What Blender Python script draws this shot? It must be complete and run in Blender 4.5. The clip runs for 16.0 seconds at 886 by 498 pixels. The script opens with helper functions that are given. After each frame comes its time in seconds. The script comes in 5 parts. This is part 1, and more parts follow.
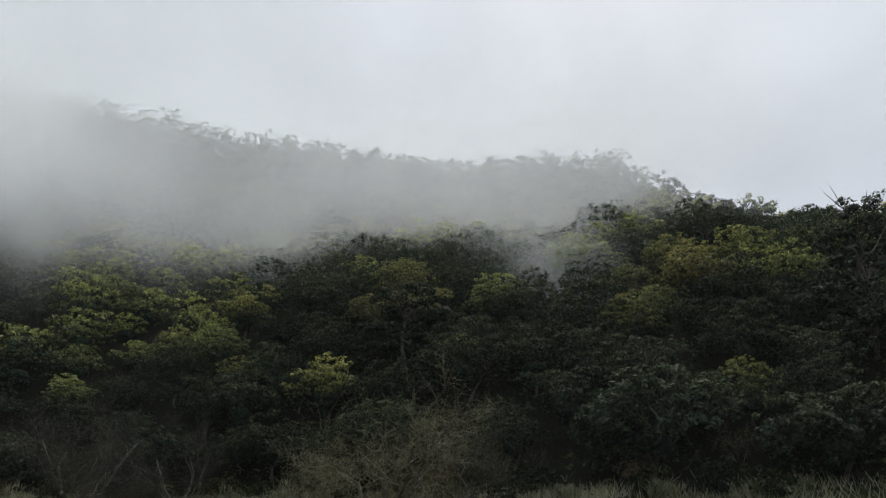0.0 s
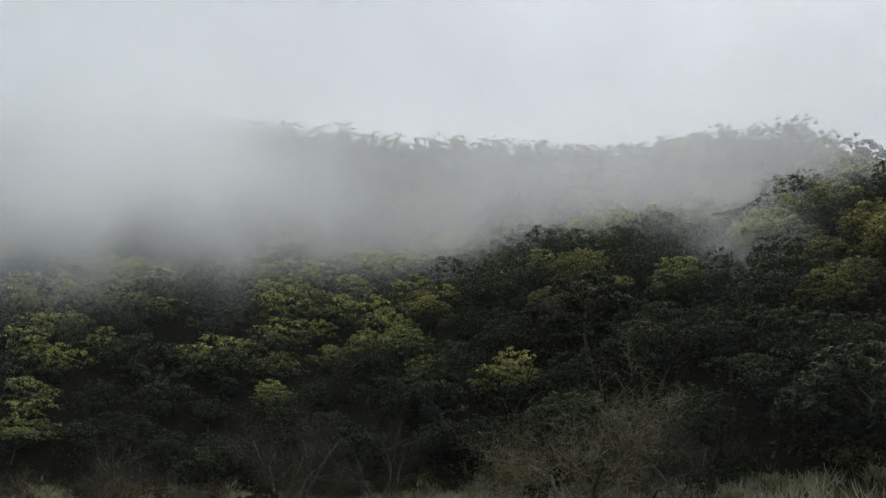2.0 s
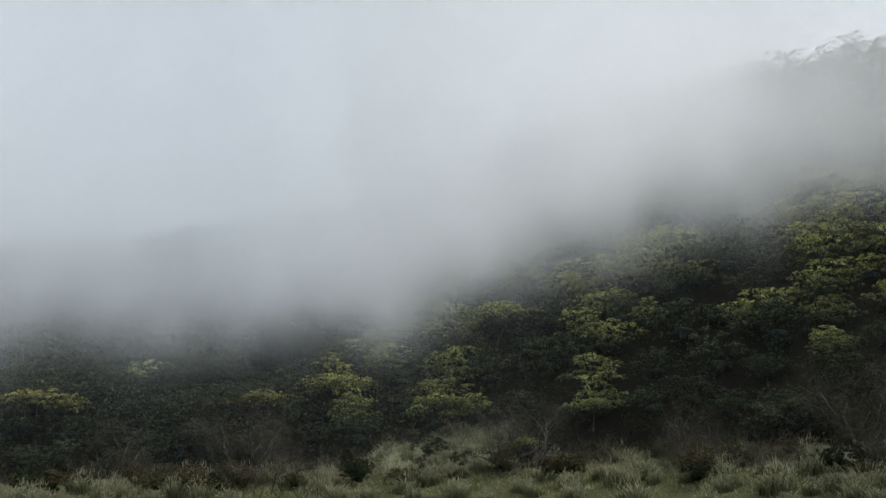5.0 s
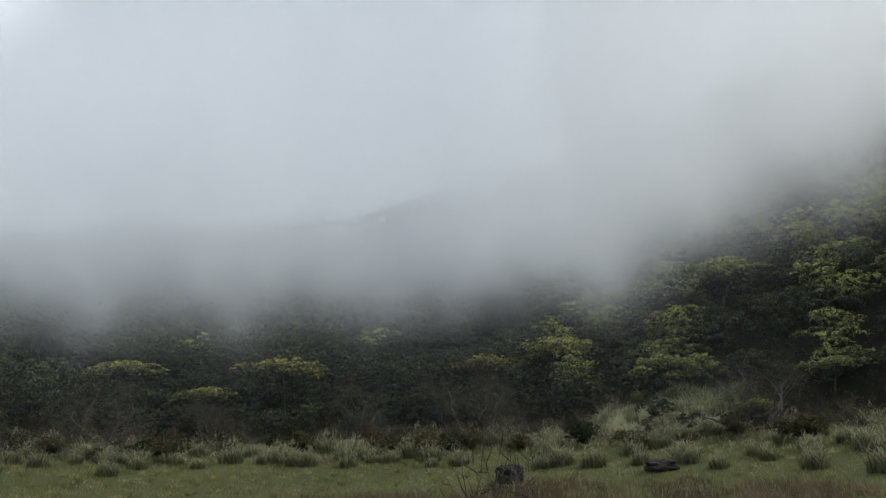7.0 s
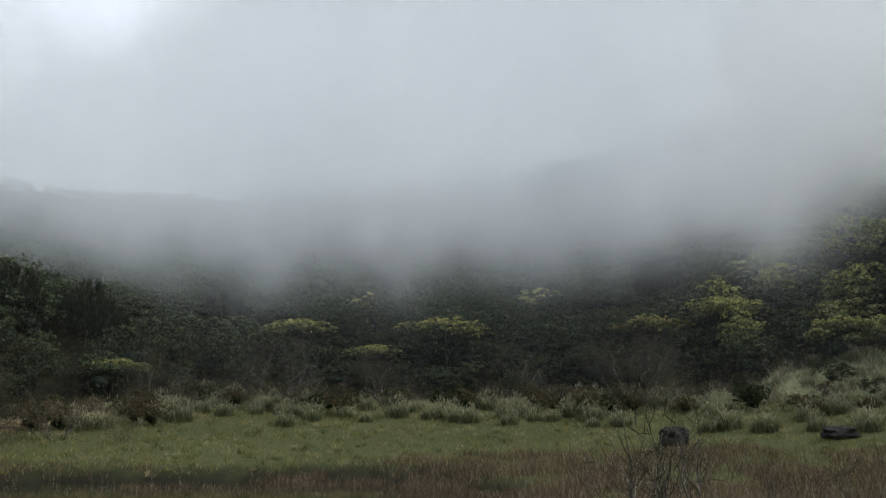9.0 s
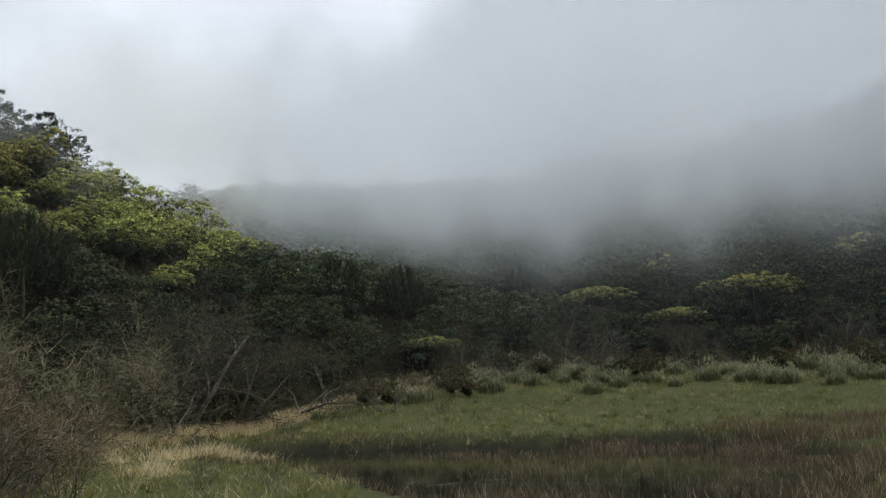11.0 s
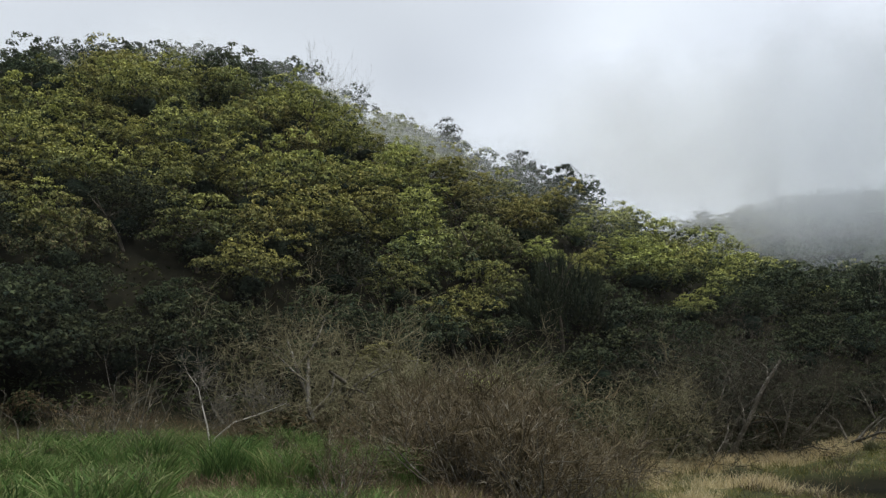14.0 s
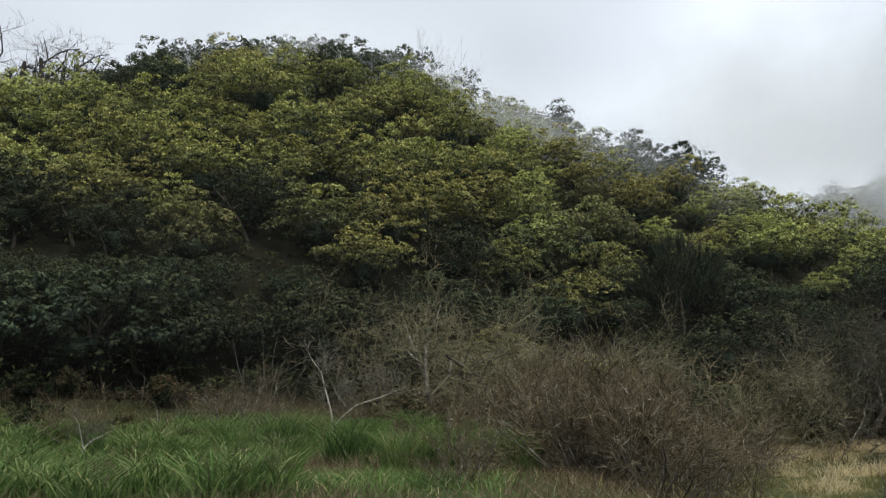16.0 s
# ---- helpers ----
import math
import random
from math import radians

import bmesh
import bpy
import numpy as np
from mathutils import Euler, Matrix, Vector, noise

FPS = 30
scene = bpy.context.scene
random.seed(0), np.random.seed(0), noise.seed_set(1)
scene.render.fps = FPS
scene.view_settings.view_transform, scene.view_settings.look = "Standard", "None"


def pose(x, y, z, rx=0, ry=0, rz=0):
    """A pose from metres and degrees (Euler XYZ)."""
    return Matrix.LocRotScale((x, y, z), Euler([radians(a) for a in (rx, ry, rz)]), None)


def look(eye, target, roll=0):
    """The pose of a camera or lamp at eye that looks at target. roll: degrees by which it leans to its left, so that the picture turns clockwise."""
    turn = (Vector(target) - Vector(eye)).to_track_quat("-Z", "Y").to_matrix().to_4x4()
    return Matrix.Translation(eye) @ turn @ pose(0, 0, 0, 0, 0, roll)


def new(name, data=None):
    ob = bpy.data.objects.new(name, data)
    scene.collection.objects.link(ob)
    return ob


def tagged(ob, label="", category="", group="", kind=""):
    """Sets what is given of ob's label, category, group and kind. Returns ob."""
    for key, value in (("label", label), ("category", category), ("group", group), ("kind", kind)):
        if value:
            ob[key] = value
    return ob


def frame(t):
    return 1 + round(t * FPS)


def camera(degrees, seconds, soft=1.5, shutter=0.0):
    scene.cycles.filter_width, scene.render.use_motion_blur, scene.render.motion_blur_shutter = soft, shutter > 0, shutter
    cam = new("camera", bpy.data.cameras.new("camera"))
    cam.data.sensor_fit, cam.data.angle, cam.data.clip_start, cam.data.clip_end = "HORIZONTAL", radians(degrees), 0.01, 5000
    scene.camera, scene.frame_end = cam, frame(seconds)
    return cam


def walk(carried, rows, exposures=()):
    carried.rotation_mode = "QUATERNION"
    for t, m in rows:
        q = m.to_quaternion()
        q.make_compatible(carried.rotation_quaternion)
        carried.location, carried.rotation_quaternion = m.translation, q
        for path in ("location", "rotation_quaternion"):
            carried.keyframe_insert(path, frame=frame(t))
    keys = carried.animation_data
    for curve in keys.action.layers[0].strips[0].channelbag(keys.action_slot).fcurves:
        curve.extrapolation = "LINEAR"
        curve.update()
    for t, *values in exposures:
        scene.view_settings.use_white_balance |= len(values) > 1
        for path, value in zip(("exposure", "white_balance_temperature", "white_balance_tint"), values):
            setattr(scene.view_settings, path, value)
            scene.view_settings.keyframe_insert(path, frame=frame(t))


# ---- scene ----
EYE = (0.0, 0.0, 3.2)
cam = camera(55.43, 16.0, soft=1.3)
# seconds, yaw (to the left of +y), pitch up, roll
PAN = [
    (0.0, -8.71, 19.10, -0.06), (0.5, -7.34, 19.01, 0.04), (1.0, -4.92, 18.76, -0.23), (1.5, -0.78, 18.81, -0.45),
    (2.0, 3.81, 18.71, -0.36), (2.5, 9.47, 18.24, -0.44), (3.0, 15.50, 18.17, -0.72), (3.5, 20.54, 18.10, -0.80),
    (4.0, 25.90, 17.42, -1.10), (4.5, 33.11, 16.87, -1.35), (5.0, 39.94, 16.63, -1.60), (5.2, 42.29, 16.62, -1.75),
    (5.6, 46.22, 16.28, -1.84), (6.1, 50.04, 15.72, -1.69), (6.7, 53.49, 14.91, -1.18), (7.3, 56.34, 14.09, -0.49),
    (7.5, 57.30, 13.83, -0.13), (8.0, 60.12, 13.12, 0.62), (8.2, 61.26, 12.84, 0.77), (8.8, 64.73, 12.04, 0.88), (9.5, 69.46, 11.19, 0.55),
    (10.3, 76.94, 10.33, -0.20), (10.5, 79.30, 10.11, -0.55), (11.0, 85.94, 9.69, -1.18), (11.5, 92.56, 9.38, -1.60),
    (12.0, 100.13, 9.04, -2.15), (12.5, 108.03, 9.39, -2.48), (13.0, 113.69, 10.58, -2.09), (13.5, 117.30, 11.52, -1.30),
    (14.0, 120.54, 12.22, -1.10), (14.5, 123.87, 12.52, -1.13), (15.0, 127.60, 11.84, -1.20), (15.5, 129.22, 11.21, -1.39),
    (16.0, 128.45, 11.27, -0.81),
]


def heading(yaw, pitch, roll):
    """The pose of the camera at the eye, turned to yaw, tilted up by pitch and leaning by roll."""
    return Matrix.Translation(EYE) @ pose(0, 0, 0, 0, 0, yaw) @ pose(0, 0, 0, 90 + pitch) @ pose(0, 0, 0, 0, 0, roll)


walk(cam, [(t, heading(y, p, r)) for t, y, p, r in PAN], exposures=[(0.0, -0.12), (3.0, -0.17), (4.0, -0.17), (5.0, -0.02), (7.5, -0.06), (8.0, -0.02), (10.5, -0.15), (12.0, -0.08), (14.5, -0.18), (15.0, -0.25), (15.5, -0.1), (16.0, 0.0)])

# ---- world and sun: a bright, low overcast ----
SUN_ELEVATION, SUN_AZIMUTH = radians(48), radians(-22)
world = bpy.data.worlds.new("overcast_sky")
scene.world = world
world.use_nodes = True
wt = world.node_tree
wt.nodes.clear()
w_out = wt.nodes.new("ShaderNodeOutputWorld")
w_bg = wt.nodes.new("ShaderNodeBackground")
w_sky = wt.nodes.new("ShaderNodeTexSky")
w_sky.sky_type, w_sky.sun_disc = "NISHITA", False
w_sky.sun_elevation, w_sky.sun_rotation = SUN_ELEVATION, -SUN_AZIMUTH
w_sky.air_density, w_sky.dust_density = 1.0, 4.0
w_co = wt.nodes.new("ShaderNodeTexCoord")
w_map = wt.nodes.new("ShaderNodeMapping")
w_map.inputs["Scale"].default_value = (1.0, 1.0, 1.6)
w_noise = wt.nodes.new("ShaderNodeTexNoise")
w_noise.inputs["Scale"].default_value, w_noise.inputs["Detail"].default_value, w_noise.inputs["Roughness"].default_value = 2.1, 2.0, 0.5
w_ramp = wt.nodes.new("ShaderNodeValToRGB")
w_ramp.color_ramp.elements[0].position, w_ramp.color_ramp.elements[0].color = 0.32, (6.2, 6.75, 7.6, 1)
w_ramp.color_ramp.elements[1].position, w_ramp.color_ramp.elements[1].color = 0.68, (9.2, 9.85, 10.6, 1)
w_mix = wt.nodes.new("ShaderNodeMixRGB")
w_mix.inputs["Fac"].default_value = 0.94
wt.links.new(w_co.outputs["Generated"], w_map.inputs["Vector"])
wt.links.new(w_map.outputs["Vector"], w_noise.inputs["Vector"])
wt.links.new(w_noise.outputs["Fac"], w_ramp.inputs["Fac"])
wt.links.new(w_sky.outputs["Color"], w_mix.inputs["Color1"])
wt.links.new(w_ramp.outputs["Color"], w_mix.inputs["Color2"])
w_gap = wt.nodes.new("ShaderNodeVectorMath")
w_gap.operation = "DOT_PRODUCT"
w_gap.inputs[1].default_value = (-math.sin(radians(96)) * math.cos(radians(24)), math.cos(radians(96)) * math.cos(radians(24)), math.sin(radians(24)))
w_lift = wt.nodes.new("ShaderNodeMapRange")
w_lift.interpolation_type = "SMOOTHSTEP"
for key, value in (("From Min", 0.90), ("From Max", 1.0), ("To Min", 1.0), ("To Max", 1.3)):
    w_lift.inputs[key].default_value = value
w_scale = wt.nodes.new("ShaderNodeVectorMath")
w_scale.operation = "SCALE"
wt.links.new(w_co.outputs["Generated"], w_gap.inputs[0])
wt.links.new(w_gap.outputs["Value"], w_lift.inputs["Value"])
wt.links.new(w_mix.outputs["Color"], w_scale.inputs[0])
wt.links.new(w_lift.outputs["Result"], w_scale.inputs["Scale"])
wt.links.new(w_scale.outputs["Vector"], w_bg.inputs["Color"])
w_bg.inputs["Strength"].default_value = 0.095
wt.links.new(w_bg.outputs["Background"], w_out.inputs["Surface"])

sun_data = bpy.data.lights.new("sun", "SUN")
sun_data.energy, sun_data.angle, sun_data.color = 2.3, radians(18), (1.0, 0.97, 0.9)
sun = new("sun", sun_data)
sun.matrix_world = look((-math.sin(SUN_AZIMUTH) * 50, math.cos(SUN_AZIMUTH) * 50, 60), (0, 0, 60 - 50 * math.tan(SUN_ELEVATION)))

# ---- materials ----


def material(name):
    m = bpy.data.materials.new(name)
    m.use_nodes = True
    nt = m.node_tree
    nt.nodes.clear()
    out = nt.nodes.new("ShaderNodeOutputMaterial")
    return m, nt, out


def noise_node(nt, scale, detail=3.0, rough=0.55, coord="Object"):
    co = nt.nodes.new("ShaderNodeTexCoord")
    n = nt.nodes.new("ShaderNodeTexNoise")
    n.inputs["Scale"].default_value, n.inputs["Detail"].default_value, n.inputs["Roughness"].default_value = scale, detail, rough
    nt.links.new(co.outputs[coord], n.inputs["Vector"])
    return n


def mix_colour(nt, fac, a, b):
    n = nt.nodes.new("ShaderNodeMixRGB")
    for socket, value in (("Fac", fac), ("Color1", a), ("Color2", b)):
        if isinstance(value, (int, float)):
            n.inputs[socket].default_value = value
        elif isinstance(value, tuple):
            n.inputs[socket].default_value = (*value, 1)
        else:
            nt.links.new(value, n.inputs[socket])
    return n.outputs["Color"]


def attribute(nt, name):
    n = nt.nodes.new("ShaderNodeAttribute")
    n.attribute_name = name
    return n.outputs["Fac"]


def math_node(nt, op, a, b=0.0, c=None):
    n = nt.nodes.new("ShaderNodeMath")
    n.operation = op
    n.use_clamp = op == "MULTIPLY_ADD"
    for k, value in enumerate((a, b) if c is None else (a, b, c)):
        if isinstance(value, (int, float)):
            n.inputs[k].default_value = value
        else:
            nt.links.new(value, n.inputs[k])
    return n.outputs["Value"]


def leaf_material(name, dark, mid, dry, young, through_light=0.28, rough=0.7, differ=0.0, grain=0.0):
    """Leaves: old dark ones, mid-green ones, dry ones, and young shoots at the tips."""
    m, nt, out = material(name)
    vary = attribute(nt, "vary")
    col = mix_colour(nt, math_node(nt, "MULTIPLY_ADD", vary, 1.8, 0.0), dark, mid)
    col = mix_colour(nt, math_node(nt, "MULTIPLY_ADD", vary, 3.0, -2.0), col, dry)
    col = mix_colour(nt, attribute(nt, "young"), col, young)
    if grain:
        fine = noise_node(nt, grain, 3, 0.6)
        speck = nt.nodes.new("ShaderNodeMixRGB")
        speck.blend_type, speck.inputs["Fac"].default_value = "MULTIPLY", 1.0
        nt.links.new(col, speck.inputs["Color1"])
        nt.links.new(mix_colour(nt, math_node(nt, "MULTIPLY_ADD", fine.outputs["Fac"], 3.2, -1.1), (0.4, 0.42, 0.45), (1.5, 1.5, 1.4)), speck.inputs["Color2"])
        col = speck.outputs["Color"]
    info = nt.nodes.new("ShaderNodeObjectInfo")
    hsv = nt.nodes.new("ShaderNodeHueSaturation")
    nt.links.new(math_node(nt, "MULTIPLY_ADD", info.outputs["Random"], 0.05 * differ, 0.5 - 0.025 * differ), hsv.inputs["Hue"])
    nt.links.new(math_node(nt, "ADD", math_node(nt, "MULTIPLY", info.outputs["Random"], 0.5 * differ), 1.0 - 0.25 * differ), hsv.inputs["Value"])
    nt.links.new(col, hsv.inputs["Color"])
    bsdf = nt.nodes.new("ShaderNodeBsdfPrincipled")
    bsdf.inputs["Roughness"].default_value = rough
    bsdf.inputs["Specular IOR Level"].default_value = 0.05
    nt.links.new(hsv.outputs["Color"], bsdf.inputs["Base Color"])
    if grain:
        bp = nt.nodes.new("ShaderNodeBump")
        bp.inputs["Strength"].default_value, bp.inputs["Distance"].default_value = 0.9, 0.12
        nt.links.new(fine.outputs["Fac"], bp.inputs["Height"])
        nt.links.new(bp.outputs["Normal"], bsdf.inputs["Normal"])
    tl = nt.nodes.new("ShaderNodeBsdfTranslucent")
    nt.links.new(hsv.outputs["Color"], tl.inputs["Color"])
    mx = nt.nodes.new("ShaderNodeMixShader")
    mx.inputs["Fac"].default_value = through_light
    nt.links.new(bsdf.outputs["BSDF"], mx.inputs[1])
    nt.links.new(tl.outputs["BSDF"], mx.inputs[2])
    nt.links.new(mx.outputs["Shader"], out.inputs["Surface"])
    return m


def rough_material(name, a, b, scale, c=None, fine=18.0, rough=0.9, bump=0.3, coord="Object"):
    """A matt surface mottled between a and b, with patches of c and a fine relief."""
    m, nt, out = material(name)
    n1, n2 = noise_node(nt, scale, 4, coord=coord), noise_node(nt, scale * fine, 3, coord=coord)
    col = mix_colour(nt, math_node(nt, "MULTIPLY_ADD", n1.outputs["Fac"], 3.0, -1.0), a, b)
    if c:
        n3 = noise_node(nt, scale * 3.7, 3, coord=coord)
        col = mix_colour(nt, math_node(nt, "MULTIPLY_ADD", n3.outputs["Fac"], 5.0, -2.8), col, c)
    dim = mix_colour(nt, math_node(nt, "MULTIPLY_ADD", n2.outputs["Fac"], 2.0, -0.5), (0.6, 0.6, 0.6), (1.25, 1.25, 1.25))
    mul = nt.nodes.new("ShaderNodeMixRGB")
    mul.blend_type = "MULTIPLY"
    mul.inputs["Fac"].default_value = 1.0
    nt.links.new(col, mul.inputs["Color1"])
    nt.links.new(dim, mul.inputs["Color2"])
    bsdf = nt.nodes.new("ShaderNodeBsdfPrincipled")
    bsdf.inputs["Roughness"].default_value = rough
    bsdf.inputs["Specular IOR Level"].default_value = 0.15
    nt.links.new(mul.outputs["Color"], bsdf.inputs["Base Color"])
    bp = nt.nodes.new("ShaderNodeBump")
    bp.inputs["Strength"].default_value = bump
    nt.links.new(n2.outputs["Fac"], bp.inputs["Height"])
    nt.links.new(bp.outputs["Normal"], bsdf.inputs["Normal"])
    nt.links.new(bsdf.outputs["BSDF"], out.inputs["Surface"])
    return m


# dark end deepened and blued to paint shade within the crowns
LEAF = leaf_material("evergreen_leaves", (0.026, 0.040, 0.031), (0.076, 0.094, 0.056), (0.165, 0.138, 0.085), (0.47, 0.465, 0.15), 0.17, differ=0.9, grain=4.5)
NEEDLE = leaf_material("pine_needles", (0.011, 0.018, 0.014), (0.028, 0.040, 0.026), (0.06, 0.05, 0.03), (0.09, 0.10, 0.05), 0.1)
BUSH = leaf_material("shrub_leaves", (0.016, 0.026, 0.016), (0.045, 0.065, 0.030), (0.125, 0.092, 0.055), (0.30, 0.30, 0.08), grain=6.0)
GREEN_GRASS = leaf_material("green_grass_blades", (0.05, 0.10, 0.032), (0.145, 0.235, 0.072), (0.30, 0.29, 0.13), (0.50, 0.48, 0.25), 0.3)
MEADOW_GRASS = leaf_material("meadow_grass_blades", (0.07, 0.085, 0.03), (0.205, 0.20, 0.07), (0.40, 0.335, 0.18), (0.52, 0.46, 0.29), 0.3)
SILVER_GRASS = leaf_material("silver_grass_blades", (0.055, 0.065, 0.032), (0.165, 0.175, 0.085), (0.40, 0.37, 0.23), (0.56, 0.55, 0.40), 0.35)
PALE_GRASS = leaf_material("pale_silver_grass_blades", (0.27, 0.32, 0.16), (0.44, 0.47, 0.27), (0.57, 0.57, 0.39), (0.65, 0.65, 0.50), 0.4)
STRAW = leaf_material("straw_grass_blades", (0.44, 0.36, 0.20), (0.62, 0.52, 0.31), (0.70, 0.60, 0.40), (0.72, 0.64, 0.46), 0.3)
REED = leaf_material("reed_blades", (0.055, 0.041, 0.027), (0.15, 0.110, 0.072), (0.29, 0.225, 0.15), (0.46, 0.38, 0.27), 0.25)
BARK = rough_material("bark", (0.045, 0.037, 0.029), (0.13, 0.115, 0.09), 1.5, (0.2, 0.19, 0.16), 12)
DARK_BARK = rough_material("dark_dead_bark", (0.02, 0.018, 0.016), (0.05, 0.046, 0.04), 1.5, (0.09, 0.085, 0.075), 12)
GREY_BARK = rough_material("grey_lichen_bark", (0.07, 0.064, 0.052), (0.16, 0.15, 0.126), 1.2, (0.40, 0.38, 0.335), 10)
PALE_BARK = rough_material("pale_bark", (0.38, 0.36, 0.32), (0.58, 0.56, 0.51), 1.6, (0.7, 0.69, 0.66), 10)
TWIG = rough_material("twigs", (0.042, 0.039, 0.028), (0.10, 0.092, 0.066), 0.8, None, 10)
OLIVE_TWIG = rough_material("olive_twigs", (0.12, 0.112, 0.066), (0.25, 0.228, 0.14), 0.8, None, 10)
RED_TWIG = rough_material("brown_twigs", (0.08, 0.065, 0.04), (0.19, 0.152, 0.092), 0.7, (0.40, 0.37, 0.31), 10)
ROCK = rough_material("dark_rock", (0.018, 0.018, 0.018), (0.05, 0.049, 0.047), 1.2, (0.10, 0.10, 0.095), 9, 0.85, 0.6)


def ground_material():
    m, nt, out = material("meadow_and_forest_floor")
    turf = attribute(nt, "turf")
    straw = attribute(nt, "straw")
    n1, n2, n3 = noise_node(nt, 0.12, 5), noise_node(nt, 1.7, 4), noise_node(nt, 9.0, 3)
    # near-black: the gloom under the trees is put into the floor's colour
    shaded_soil = mix_colour(nt, n2.outputs["Fac"], (0.008, 0.009, 0.006), (0.022, 0.020, 0.012))
    green = mix_colour(nt, math_node(nt, "MULTIPLY_ADD", n1.outputs["Fac"], 3.0, -1.0), (0.085, 0.092, 0.036), (0.16, 0.15, 0.065))
    green = mix_colour(nt, math_node(nt, "MULTIPLY_ADD", n2.outputs["Fac"], 3.0, -1.2), green, (0.20, 0.17, 0.085))
    green = mix_colour(nt, math_node(nt, "MULTIPLY_ADD", n3.outputs["Fac"], 2.4, -0.9), (0.03, 0.045, 0.015), green)
    dead = mix_colour(nt, math_node(nt, "MULTIPLY_ADD", n2.outputs["Fac"], 4.0, -1.5), (0.20, 0.17, 0.08), (0.52, 0.42, 0.24))
    green = mix_colour(nt, straw, green, dead)
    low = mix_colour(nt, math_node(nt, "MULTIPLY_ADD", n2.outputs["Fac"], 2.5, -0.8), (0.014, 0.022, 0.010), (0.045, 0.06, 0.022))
    shaded_soil = mix_colour(nt, attribute(nt, "cover"), shaded_soil, low)
    col = mix_colour(nt, turf, shaded_soil, green)
    bsdf = nt.nodes.new("ShaderNodeBsdfPrincipled")
    bsdf.inputs["Roughness"].default_value = 0.95
    bsdf.inputs["Specular IOR Level"].default_value = 0.1
    nt.links.new(col, bsdf.inputs["Base Color"])
    bp = nt.nodes.new("ShaderNodeBump")
    bp.inputs["Strength"].default_value = 0.5
    nt.links.new(n3.outputs["Fac"], bp.inputs["Height"])
    nt.links.new(bp.outputs["Normal"], bsdf.inputs["Normal"])
    nt.links.new(bsdf.outputs["BSDF"], out.inputs["Surface"])
    return m


def water_material():
    m, nt, out = material("still_dark_water")
    n = noise_node(nt, 3.0, 3)
    bsdf = nt.nodes.new("ShaderNodeBsdfPrincipled")
    bsdf.inputs["Base Color"].default_value = (0.012, 0.013, 0.010, 1)
    bsdf.inputs["Roughness"].default_value = 0.06
    bsdf.inputs["IOR"].default_value = 1.33
    bp = nt.nodes.new("ShaderNodeBump")
    bp.inputs["Strength"].default_value, bp.inputs["Distance"].default_value = 0.05, 0.02
    nt.links.new(n.outputs["Fac"], bp.inputs["Height"])
    nt.links.new(bp.outputs["Normal"], bsdf.inputs["Normal"])
    nt.links.new(bsdf.outputs["BSDF"], out.inputs["Surface"])
    return m


def mist_material():
    """Thin drifting mist: white droplets that scatter the light of the sky from before and behind, and clear air between them."""
    m, nt, out = material("drifting_mist")
    df = nt.nodes.new("ShaderNodeBsdfDiffuse")
    df.inputs["Color"].default_value = (0.552, 0.563, 0.572, 1)
    tl = nt.nodes.new("ShaderNodeBsdfTranslucent")
    tl.inputs["Color"].default_value = (0.552, 0.563, 0.572, 1)
    both = nt.nodes.new("ShaderNodeAddShader")
    nt.links.new(df.outputs["BSDF"], both.inputs[0])
    nt.links.new(tl.outputs["BSDF"], both.inputs[1])
    clear = nt.nodes.new("ShaderNodeBsdfTransparent")
    mx = nt.nodes.new("ShaderNodeMixShader")
    n = noise_node(nt, 0.045, 2, 0.5)
    fac = math_node(nt, "MULTIPLY", attribute(nt, "veil"), math_node(nt, "MULTIPLY_ADD", n.outputs["Fac"], 1.3, 0.3))
    # fine droplets
    drops = nt.nodes.new("ShaderNodeTexWhiteNoise")
    nt.links.new(nt.nodes.new("ShaderNodeNewGeometry").outputs["Position"], drops.inputs["Vector"])
    fac = math_node(nt, "MINIMUM", fac, 0.97)
    fac = math_node(nt, "MULTIPLY", fac, math_node(nt, "POWER", math_node(nt, "SUBTRACT", 1.0, fac), -0.6))
    fac = math_node(nt, "MULTIPLY", fac, math_node(nt, "MULTIPLY", math_node(nt, "LOGARITHM", drops.outputs["Value"], math.e), -1.0))
    fac = math_node(nt, "MINIMUM", fac, 1.0)
    nt.links.new(fac, mx.inputs["Fac"])
    nt.links.new(clear.outputs["BSDF"], mx.inputs[1])
    nt.links.new(both.outputs["Shader"], mx.inputs[2])
    nt.links.new(mx.outputs["Shader"], out.inputs["Surface"])
    return m


GROUND, WATER, MIST = ground_material(), water_material(), mist_material()

# ---- the lie of the land ----
# bearing to the left of +y; distance and elevation (degrees, seen from the eye, with trees) of forest edge, near crest and far ridge
AZ = [-90, -38, -29, -21, -13, -5, 3, 11, 20, 28, 34, 41, 47, 54, 62, 72, 80, 91, 98, 105, 111, 121, 132, 142, 150, 157, 175, 220, 270]
EDGE_R = [48, 46, 46, 46, 48, 53, 60, 68, 74, 79, 82, 85, 87, 90, 92, 92, 90, 79, 64, 57, 53, 47, 43, 41, 41, 41, 44, 60, 70]
EDGE_E = [3, 3.2, 3.2, 3.1, 2.9, 2.5, 2.2, 2.2, 2.3, 2.3, 2.3, 2.3, 2.1, 1.8, 1.6, 1.6, 1.5, .1, -1.5, -2.1, -2.0, -.9, -.1, .4, .6, .9, 1, 1, 1]
CREST_R = [104, 100, 102, 106, 110, 113, 116, 118, 120, 121, 120, 118, 116, 116, 116, 118, 112, 98, 93, 92, 95, 100, 105, 105, 101, 96, 90, 120, 150]
